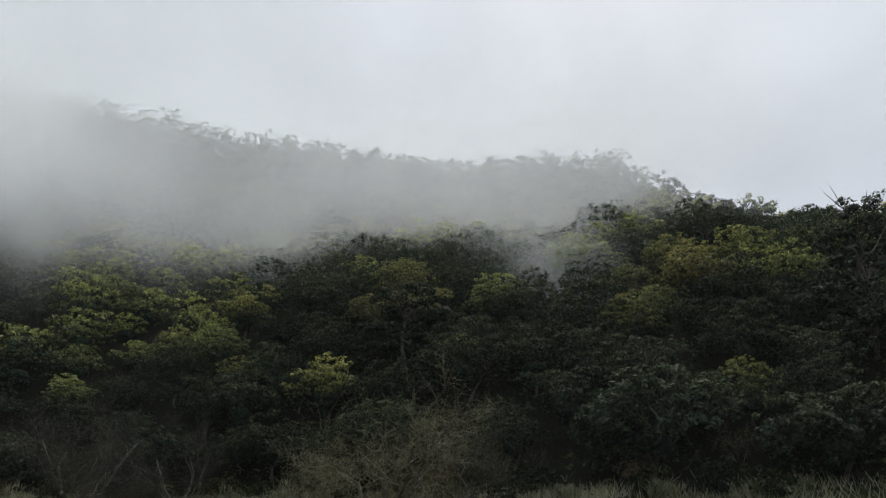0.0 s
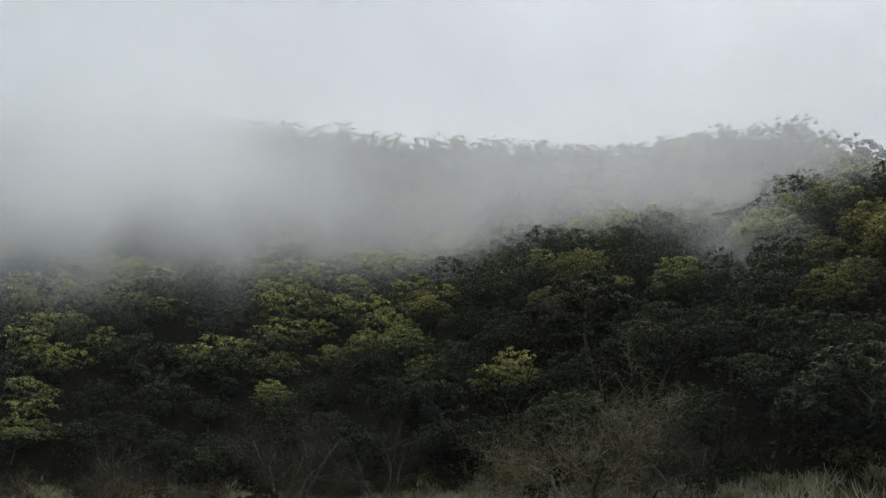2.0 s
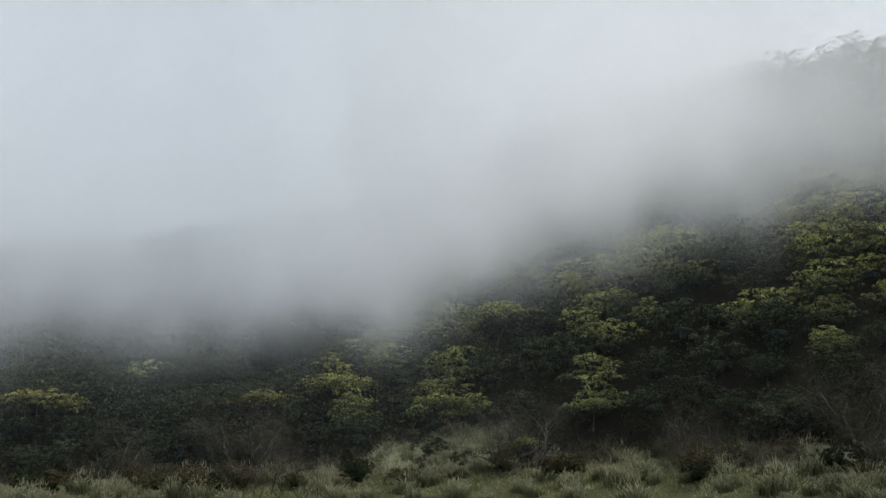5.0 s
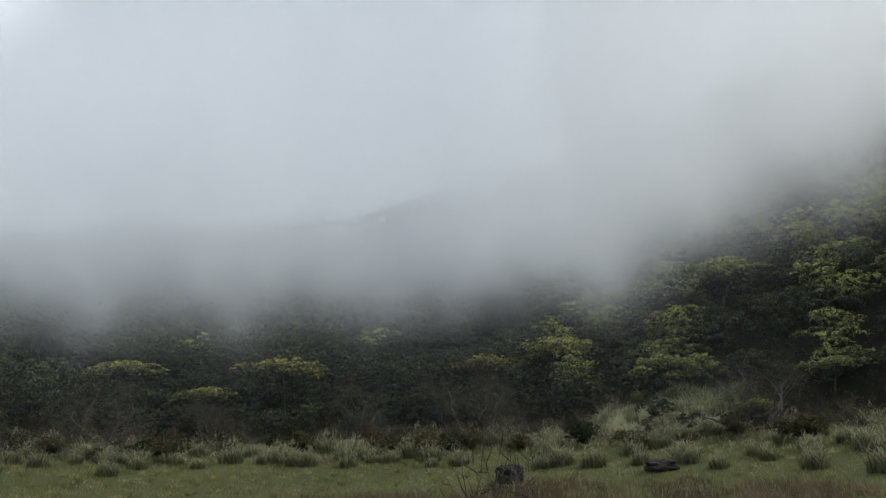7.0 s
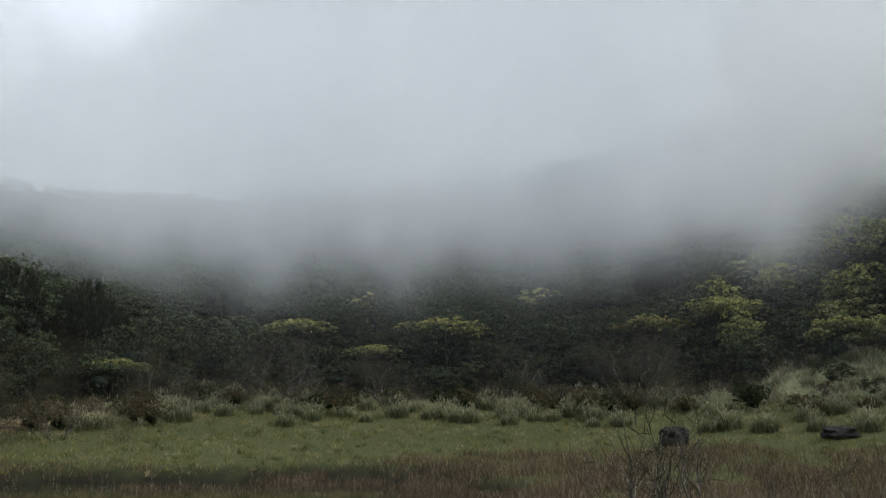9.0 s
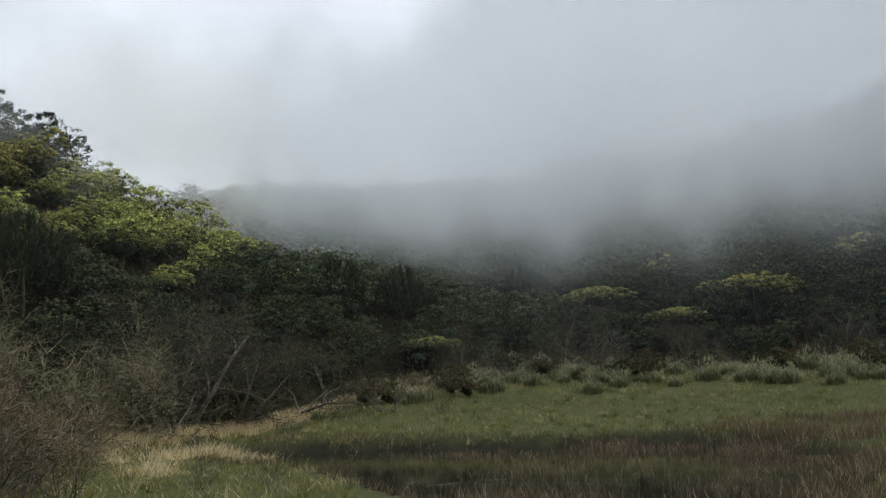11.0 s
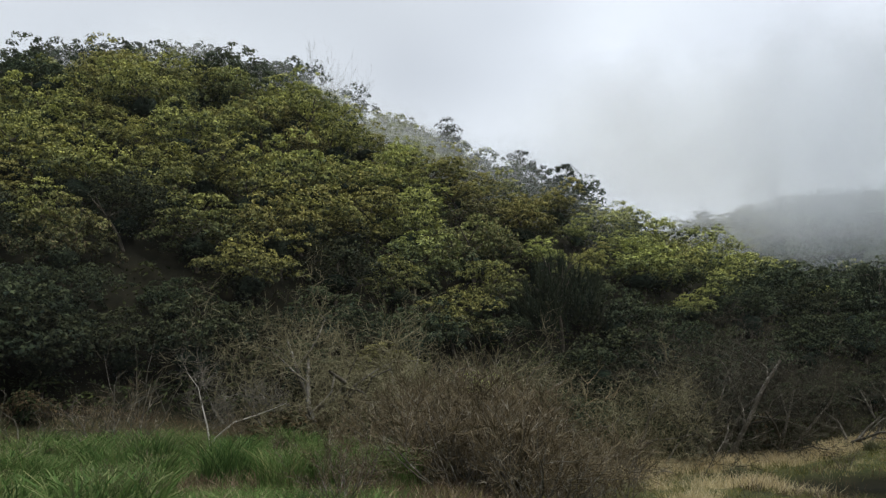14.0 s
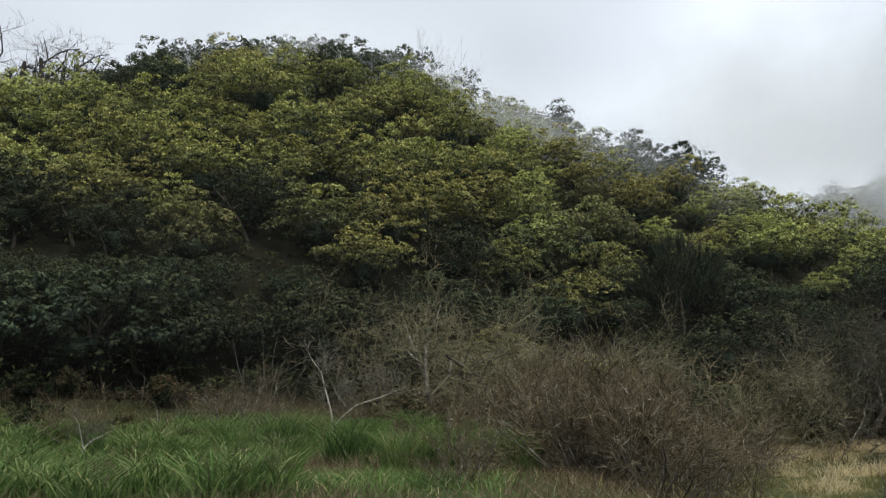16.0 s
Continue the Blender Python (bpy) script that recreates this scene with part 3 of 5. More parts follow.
def branch(rng, segs, p, d, length, radius, level, levels, kids, wiggle, rise, spread):
    """Grows one crooked branch and its children into segs[level]."""
    steps = 4 if level < 2 else (3 if level < 3 else 2)
    here = np.array(p, float)
    way = np.array(d, float)
    for k in range(steps):
        way = way + rng.normal(size=3) * wiggle + np.array([0, 0, rise])
        way /= np.linalg.norm(way)
        there = here + way * length / steps
        ra, rb = radius * (1 - 0.6 * k / steps), radius * (1 - 0.6 * (k + 1) / steps)
        segs[level].append((here, there, ra, rb))
        if level < levels and (k > 0 or level > 0):
            for _ in range(kids[level]):
                side = rng.normal(size=3)
                side -= way * (side @ way)
                side /= np.linalg.norm(side) + 1e-9
                out = way * (1 - spread) + side * spread
                branch(rng, segs, here + (there - here) * rng.random(), out / np.linalg.norm(out), length * (0.5 + 0.25 * rng.random()),
                       max(rb * 0.6, 0.008), level + 1, levels, kids, wiggle * 1.1, rise, spread)
        here = there


def bare_tree_meshes(seed, tall, stems, thick, kids=(1, 2, 2, 2), spread=0.62, wiggle=0.2, rise=0.05, lean=0.7, bark=None, twig=None, sides=5):
    """A leafless tree: its limbs and its twigs as two meshes."""
    rng = np.random.default_rng(seed)
    segs = [[], [], [], [], []]
    for k in range(stems):
        a = 2 * math.pi * (k + rng.random() * 0.6) / stems
        d = np.array([math.cos(a) * lean, math.sin(a) * lean, 1.0])
        branch(rng, segs, (0.12 * math.cos(a), 0.12 * math.sin(a), -0.25), d / np.linalg.norm(d), tall * 0.62 * (0.8 + 0.4 * rng.random()), thick, 0, len(kids), kids, wiggle, rise, spread)
    v, f = tube_arrays(segs[0] + segs[1], sides)
    limbs = mesh_of("trunk", v, f, [bark or GREY_BARK], smooth_shade=True)
    v, f = ribbon_arrays(rng, segs[2] + segs[3] + segs[4])
    twigs = mesh_of("crown", v, f, [twig or TWIG])
    return limbs, twigs


def trunk_mesh(seed, tall, thick, limbs=5, reach=1.6):
    rng = np.random.default_rng(seed)
    segs, here, way = [], np.array([0, 0, -0.4]), np.array([0.0, 0, 1])
    for k in range(5):
        way = way + rng.normal(size=3) * 0.13
        way /= np.linalg.norm(way)
        there = here + way * (tall + 0.4) / 5
        segs.append((here, there, thick * (1 - 0.14 * k), thick * (1 - 0.14 * (k + 1))))
        if k > 1:
            for _ in range(limbs // 3 + 1):
                a = rng.random() * 6.283
                q = np.array([math.cos(a), math.sin(a), 0.5 + 0.5 * rng.random()])
                mid = there + q * reach * 0.5
                segs.append((there, mid, thick * 0.4, thick * 0.28))
                segs.append((mid, mid + (q + rng.normal(size=3) * 0.3) * reach * 0.5, thick * 0.28, thick * 0.12))
        here = there
    v, f = tube_arrays(segs, 6)
    return mesh_of("trunk", v, f, [BARK], smooth_shade=True)


SPECIES = {
    # label, young, vary, width, tall
    "bright": ("evergreen broadleaf tree flushed with yellow-green young leaves", 0.85, 0.35, 6.6, 5.6),
    "olive": ("olive-green broadleaf tree with a dense rounded crown", 0.6, 0.48, 6.2, 5.4),
    "dark": ("dark green broadleaf tree with a heavy shaded crown", 0.08, 0.1, 6.6, 6.0),
    "rusty": ("brownish olive broadleaf tree with a domed crown", 0.35, 0.72, 6.0, 5.2),
}


def make_variants(count, clumps, per, size, tag, lift, clump_size=0.52):
    made = {}
    for s, (key, (label, young, vary, width, tall)) in enumerate(SPECIES.items()):
        for k in range(count):
            made.setdefault(key, []).append(crown_arrays(100 * s + 7 * k + tag, width, tall, lift, clumps, per, size, young, vary, 0.62, clump_size))
    return made


def scatter(rng, az_lo, az_hi, r_lo, r_hi, spacing, keep):
    """Points at least about a spacing apart, over a band of the land, where keep(az, r) allows."""
    pts, cells = [], {}
    tries = int((az_hi - az_lo) / 180 * math.pi * (r_hi ** 2 - r_lo ** 2) / 2 / spacing ** 2 * 26)
    azs = rng.uniform(az_lo, az_hi, tries)
    rs = np.sqrt(rng.uniform(r_lo ** 2, r_hi ** 2, tries))
    ok = keep(azs, rs)
    xs, ys = place(azs, rs)
    for x, y in zip(xs[ok], ys[ok]):
        c = (int(x // spacing), int(y // spacing))
        if any((x - q[0]) ** 2 + (y - q[1]) ** 2 < spacing ** 2 for i in (-1, 0, 1) for j in (-1, 0, 1) for q in cells.get((c[0] + i, c[1] + j), ())):
            continue
        cells.setdefault(c, []).append((x, y))
        pts.append((x, y))
    return np.array(pts)


# where the flush of young leaves stands out, and where dark trees stand together: bearing, elevation
FLUSHED = [(5.1, 15.6), (9.7, 12.8), (3.1, 13.9), (16.4, 12), (-1.2, 11), (-5.3, 18), (-18, 15.1), (-21.6, 16.4), (-33, 15.4), (-27, 17.9), (-28.8, 12.2), (-11.7, 14.1), (29, 10.8), (30.2, 7.4), (18.8, 9.8),
           (26.5, 10.7), (35.8, 12.1), (31.5, 14), (16.5, 16.2), (47.2, 7.7), (65.7, 6.1), (40.2, 7.5), (70.4, 5.3), (75.6, 6.6), (87, 4), (101, 9.7), (126.5, 14.3), (118.2, 7.5), (106.4, 11.9),
           (149.2, 16.8), (144, 12.6), (140.5, 10.5), (121.6, 10.4), (125.6, 16.5), (136, 13.2), (131.7, 11.7), (149.5, 15.2), (154.8, 19.3), (108.9, 12.6), (103.9, 10.7)]
SHADY = [(-6.2, 13.4), (-22.3, 7.5), (-35.6, 16.8), (1, 17), (-27.7, 8.7), (18.6, 4.8), (19.3, 18.2), (33.4, 13.1), (50.6, 9.5), (81.8, 6.8), (97.9, 10.3), (88.7, 6.7), (113.3, 10.1), (110.3, 3.5), (153.4, 8.5), (136.3, 5.2), (148.2, 5.2), (147.3, 22.2), (135.8, 23.7)]


# pines that stand out of the canopy: bearing, elevation of the crown, size, height stretch
PINES = [(-6.2, 13.2, 1.5, 0.9), (-36.2, 13.6, 1.2, 1.1), (-36.6, 17.6, 1.0, 1.2), (97.7, 9.8, 0.95, 0.9),
         (86.0, 6.8, 1.0, 0.8), (82.5, 6.8, 1.1, 0.8), (78.5, 6.8, 1.0, 0.8)]


BRUSH_PINES = [(50.7, 9.0, 1.0, 1.4), (112.6, 8.2, 0.85, 1.15), (93.3, 7.6, 0.7, 0.95), (88.8, 6.6, 0.75, 1.1), (80.5, 6.9, 0.8, 1.1)]


def nearness(spots, az, el, reach):
    return max(1 - math.hypot(az - a, 1.4 * (el - e)) / reach for a, e in spots)


def species_at(x, y, climb, rng):
    az, r = (float(q) for q in polar(x, y))
    el = math.degrees(math.atan2(float(height(x, y)) + 4.0 - EYE[2], r))
    v = float(waves(x, y, 9.0, 3.0)) + 0.5 * rng.normal()
    v -= 0.6 * float(smooth(98, 90, az)) + 1.25 * float(smooth(44, 54, az) * smooth(100, 90, az)) + 0.35 * float(smooth(-8, -20, az)) + (0.9 + 0.9 * float(smooth(104, 112, az))) * float(smooth(0.34, 0.16, climb)) - (1.15 - 1.9 * float(smooth(0.5, 0.78, climb))) * float(smooth(104, 112, az))
    v += (1.5 + 0.7 * float(smooth(92, 104, az))) * max(0, nearness(FLUSHED, az, el, 3.0)) - 2.2 * max(0, nearness(SHADY, az, el, 3.4))
    v -= 1.0 * float(smooth(0.62, 0.4, climb) * smooth(89, 93, az) * smooth(118, 112, az)) + 0.7 * float(smooth(140, 147, az) * smooth(17, 13, el))
    if v > 0.15:
        return "bright"
    if v > -0.35:
        return "olive" if rng.random() < 0.75 else "rusty"
    return "dark" if v < -0.8 or rng.random() < 0.4 else "olive"


def distance_at(az, el, above):
    """How far off the slope stands, where a thing of that height over the ground shows at the elevation."""
    r = np.arange(20.0, 260.0, 0.5)
    x, y = place(az, r)
    seen = np.degrees(np.arctan2(height(x, y) + above - EYE[2], r))
    return float(r[np.argmax((seen >= el) & (r > float(table(EDGE_R, az)) - 2))])


def build_forest():
    rng = np.random.default_rng(11)
    near = make_variants(3, 250, 19, 0.104, 1, -0.2, 0.42)
    meshes = {}
    for key, list_ in near.items():
        for k, (v, yg, vr, f) in enumerate(list_):
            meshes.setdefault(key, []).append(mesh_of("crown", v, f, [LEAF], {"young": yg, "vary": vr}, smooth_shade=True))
    trunks = [trunk_mesh(5 + k, 3.2, 0.16, 5, 1.1) for k in range(3)]
    pts = scatter(rng, -46, 166, 38, 160, 3.2, lambda a, r: (r > table(EDGE_R, a) + 1.5) & (r < table(CREST_R, a) + 6) & ~clearing(a, r))
    az, r = polar(pts[:, 0], pts[:, 1])
    open_ = np.ones(len(pts), bool)
    for a, el, size, tall in PINES + [(a, el, 1.3 * size, tall) for a, el, size, tall in BRUSH_PINES]:
        far = distance_at(a, el, 3.4)
        open_ &= ~((np.abs(az - a) * r / 57.3 < 1.9 * size) & (r > far - 4.5) & (r < far + 2))
    pts, az, r = pts[open_], az[open_], r[open_]
    z = height(pts[:, 0], pts[:, 1])
    climb = (r - table(EDGE_R, az)) / (table(CREST_R, az) - table(EDGE_R, az))
    order = np.argsort(r)
    single = set(order[:290].tolist())
    mid = make_variants(3, 100, 13, 0.155, 41, -0.5, 0.54)
    store = []
    for i in order:
        x, y = pts[i]
        key = species_at(x, y, climb[i], rng)
        size = (0.6 + 0.5 * rng.random()) * (1.0 if climb[i] > 0.1 else 0.9)
        turn = rng.random() * 360
        if i in single:
            m = pose(x, y, z[i] - 0.1, 0, 0, turn) @ Matrix.Diagonal((size, size, size * (0.85 + 0.3 * rng.random()), 1))
            tree = thing("tree", SPECIES[key][0] + " on the slope", "tree", m, "trees of the slope")
            part("trunk", trunks[int(rng.integers(3))], tree)
            part("crown", meshes[key][int(rng.integers(len(meshes[key])))], tree)
        else:
            store.append((x, y, z[i], key, size, turn))
    join_woods("woods", store, mid, rng, "dense evergreen woods covering the upper slope")
    far = make_variants(2, 30, 7, 0.40, 71, -1.0, 0.7)
    pts = scatter(rng, -50, 118, 95, 268, 4.6, lambda a, r: (r > table(CREST_R, a) + 6) & (r < table(RIDGE_R, a) + 6) & ((a < 16) | (a > 78) | (r < table(CREST_R, a) + 30)))
    deep = scatter(rng, 14, 80, 140, 268, 6.6, lambda a, r: (r > table(CREST_R, a) + 30) & (r < table(RIDGE_R, a) + 6) & (a > 16) & (a < 78))
    store = [(x, y, float(height(x, y)), species_at(x, y, 0.5, rng), big * (0.55 + 0.4 * rng.random()), rng.random() * 360) for group, big in ((pts, 1.0), (deep, 1.6)) for x, y in group]
    join_woods("far_woods", store, far, rng, "mist-veiled woods on the far ridge")


def join_woods(name, store, kinds, rng, label):
    vs, ys, rs, fs, count = [], [], [], [], 0
    for x, y, z, key, size, turn in store:
        v, yg, vr, f = kinds[key][int(rng.integers(len(kinds[key])))]
        fs.append(f + count)
        count += len(v)
        c, s = math.cos(radians(turn)), math.sin(radians(turn))
        rot = np.array([[c, s, 0], [-s, c, 0], [0, 0, 1]])
        vs.append(v @ rot * np.array([size, size, size * (0.85 + 0.3 * rng.random())]) + np.array([x, y, z - 0.1]))
        ys.append(yg)
        rs.append(np.clip(vr + 0.12 * rng.normal(), 0, 1))
    v = np.concatenate(vs)
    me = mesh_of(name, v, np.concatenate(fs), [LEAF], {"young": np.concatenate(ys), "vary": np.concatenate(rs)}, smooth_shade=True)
    return tagged(new(name, me), label, "woods", kind="stuff")


build_forest()


def build_understory():
    """Low evergreen scrub that fills the floor between the trees."""
    rng = np.random.default_rng(23)
    pts = scatter(rng, -48, 168, 36, 150, 1.7, lambda a, r: (r > table(EDGE_R, a) - 0.5 - 1.5 * rng.random(len(a))) & (r < table(CREST_R, a) + 4) & ((r < table(EDGE_R, a) + 16) | ((a > 95) & (rng.random(len(a)) < 0.12))) & ~clearing(a, r))
    z = height(pts[:, 0], pts[:, 1])
    size = 0.9 + 1.0 * rng.random(len(pts))
    c = np.column_stack([pts, z + 0.35 * size])
    n = np.tile([0.0, 0.0, 1.0], (len(c), 1))
    v, yg, vr = leaf_cloud(rng, c, n, size, 0.85, 76, 0.12, 0.12, 0.3)
    me = mesh_of("scrub", v, leaves(len(v)), [BUSH], {"young": yg, "vary": vr})
    return tagged(new("scrub", me), "dark evergreen scrub under the trees", "scrub", kind="stuff")


build_understory()


# ---- leafless trees and shrubs ----
def ground_pose(az, r, turn=0.0, size=1.0, sink=0.0, tall=None):
    x, y = place(az, r)
    return pose(float(x), float(y), float(height(x, y)) - sink, 0, 0, turn) @ Matrix.Diagonal((size, size, tall or size, 1))


def build_bare_trees():
    rng = np.random.default_rng(5)
    kinds = [bare_tree_meshes(31, 7.0, 5, 0.12, (1, 2, 3, 2), 0.56, 0.30, 0.07, 0.95),
             bare_tree_meshes(47, 6.5, 5, 0.11, (1, 2, 3, 1), 0.60, 0.30, 0.06, 1.1),
             bare_tree_meshes(53, 7.4, 4, 0.12, (1, 2, 3, 1), 0.56, 0.32, 0.07, 0.8),
             bare_tree_meshes(59, 6.2, 5, 0.115, (1, 2, 3, 2), 0.60, 0.32, 0.03, 1.05, GREY_BARK, OLIVE_TWIG),
             bare_tree_meshes(67, 6.4, 4, 0.14, (1, 2, 2, 1), 0.62, 0.34, 0.0, 1.25, GREY_BARK, GREY_BARK)]
    # bearing, distance, size, kind
    spots = [(128.3, 40.0, 1.45, 3), (121.5, 42.0, 1.3, 3), (117.5, 44.5, 1.2, 3), (104.0, 56.0, 1.8, 0), (99.5, 58, 1.2, 2), (95.5, 64, 1.1, 2), (109.5, 49, 1.2, 3),
             (-5.2, 47.5, 1.35, 3), (14.3, 64.5, 1.45, 0), (-10.4, 45.5, 0.8, 2), (8.0, 61.5, 1.0, 1), (53.4, 84.5, 1.5, 0), (61.0, 87, 1.1, 1), (34.8, 77, 1.15, 2), (24.0, 72, 1.0, 1), (76.7, 86, 1.25, 2), (84.5, 82, 1.0, 1), (70.0, 87, 1.0, 0), (35.2, 83.5, 1.15, 4), (77.0, 89.0, 1.0, 4)]
    for az, r, size, k in spots:
        tree = thing("bare_tree", "leafless grey-barked tree with a wide tangle of twigs", "tree", ground_pose(az, r, rng.random() * 360, size, 0.1), "bare trees at the forest edge")
        part("trunk", kinds[k][0], tree, "crooked grey trunk and limbs")
        part("crown", kinds[k][1], tree)


def build_bare_shrubs():
    rng = np.random.default_rng(8)
    kinds = [bare_tree_meshes(61 + k, 2.6, 8, 0.03, (1, 1, 2), 0.46, 0.15, 0.07, 0.75, GREY_BARK, RED_TWIG, 3) for k in range(4)]
    spots = []
    for _ in range(26):
        a = rng.uniform(109.5, 127)
        spots.append((a, rng.uniform(21, 35), rng.uniform(0.75, 1.1) + 0.55 * float(smooth(7, 2, abs(a - 118.5)))))
    for _ in range(4):
        spots.append((rng.uniform(124, 158), rng.uniform(30, 38), rng.uniform(0.4, 0.75)))
    for _ in range(36):
        a = rng.uniform(-36, 92)
        spots.append((a, float(table(EDGE_R, a)) - rng.uniform(-2.0, 9.0), rng.uniform(0.6, 1.15)))
    for _ in range(7):
        spots.append((rng.uniform(126, 158), rng.uniform(19, 32), rng.uniform(0.35, 0.7)))
    for _ in range(44):
        a = rng.uniform(20, 92)
        spots.append((a, float(table(EDGE_R, a)) - rng.uniform(0.0, 15.0), rng.uniform(0.7, 1.3)))
    spots += [(89.9, 63, 1.5), (86.2, 62, 0.8), (109.0, 40, 1.0), (96.0, 52, 0.7), (111.5, 33, 1.0), (141.5, 35, 1.15), (151.5, 31, 0.85), (140.5, 22, 0.5), (143.5, 36, 0.9)]
    light = [bare_tree_meshes(81 + k, 2.6, 7, 0.03, (1, 1, 1), 0.46, 0.15, 0.07, 0.75, GREY_BARK, RED_TWIG, 3) for k in range(3)]
    for az, r, size in spots:
        shrub = thing("bare_shrub", "leafless brown shrub with many thin stems", "shrub", ground_pose(az, r, rng.random() * 360, size, 0.05), "bare shrubs on the meadow's edge")
        pair = kinds[int(rng.integers(4))] if r < 48 else light[int(rng.integers(3))]
        part("base", pair[0], shrub)
        part("crown", pair[1], shrub)


build_bare_trees()
build_bare_shrubs()


# ---- grasses ----
def blade_arrays(rng, base, tall, wide, lean, bend=0.35, steps=1):
    """Grass blades from their feet: flat, tapered, leaning and bending."""
    n = len(base)
    a = rng.random(n) * 2 * math.pi
    way = np.column_stack([np.cos(a), np.sin(a), np.zeros(n)]) * (lean * (0.3 + rng.random(n)))[:, None]
    b = rng.random(n) * 2 * math.pi
    side = np.column_stack([np.cos(b), np.sin(b), np.zeros(n)]) * np.asarray(wide).reshape(-1, 1) / 2
    rows = []
    for k in range(steps + 1):
        u = k / steps
        p = base + way * (tall * (u * (1 - bend) + bend * u * u))[:, None]
        p[:, 2] += tall * (u - 0.75 * bend * lean * u ** 3)
        w = 1.0 - 0.82 * u ** 1.5
        rows += [p - side * w, p + side * w]
    verts = np.stack(rows, 1)
    k = 2 * (steps + 1)
    faces = np.concatenate([np.arange(n)[:, None] * k + np.array([[2 * i, 2 * i + 1, 2 * i + 3, 2 * i + 2]]) for i in range(steps)])
    return verts.reshape(-1, 3), faces, k


def grass_field(name, label, mat, rng, az_lo, az_hi, r_lo, r_hi, count, keep, tall, wide, lean, vary, young=0.1, steps=1):
    azs = rng.uniform(az_lo, az_hi, count)
    rs = np.sqrt(rng.uniform(r_lo ** 2, r_hi ** 2, count))
    ok = rng.random(count) < keep(azs, rs)
    azs, rs = azs[ok], rs[ok]
    x, y = place(azs, rs)
    base = np.column_stack([x, y, height(x, y) - 0.03])
    n = len(base)
    patch = 0.6 * waves(x, y, 2.4, 1.7) + 0.6 * waves(x, y, 8.0, 0.6)
    v, f, k = blade_arrays(rng, base, tall * (0.55 + 0.6 * rng.random(n)) * (1 + 0.25 * patch), wide * (0.7 + 0.6 * rng.random(n)), lean, steps=steps)
    vr = np.clip(vary + 0.15 * rng.normal(size=n) + 0.36 * patch + 0.2 * waves(x, y, 1.1, 3.9), 0, 1)
    yg = np.where(rng.random(n) < young, 0.5 + 0.5 * rng.random(n), 0.0)
    me = mesh_of(name, v, f, [mat], {"vary": np.repeat(vr, k), "young": np.repeat(yg, k)})
    return tagged(new(name, me), label, "grass", kind="stuff")


def reed_edge(a):
    return np.interp(a, [-4, 26, 38, 52, 66, 80, 88, 92], [40, 53, 58, 60, 56, 48, 45, 40]) + 1.6 * waves(a, 0 * np.asarray(a), 2.1, 0.3)


def dryness(a, r):
    """Where the bank's grass has dried: patches, and the strip before the trees."""
    x, y = place(a, r)
    return np.clip(smooth(0.05, 0.35, waves(x, y, 3.3, 5.1)) + smooth(33, 38, r) + 0.7 * smooth(126, 121, a), 0, 1)


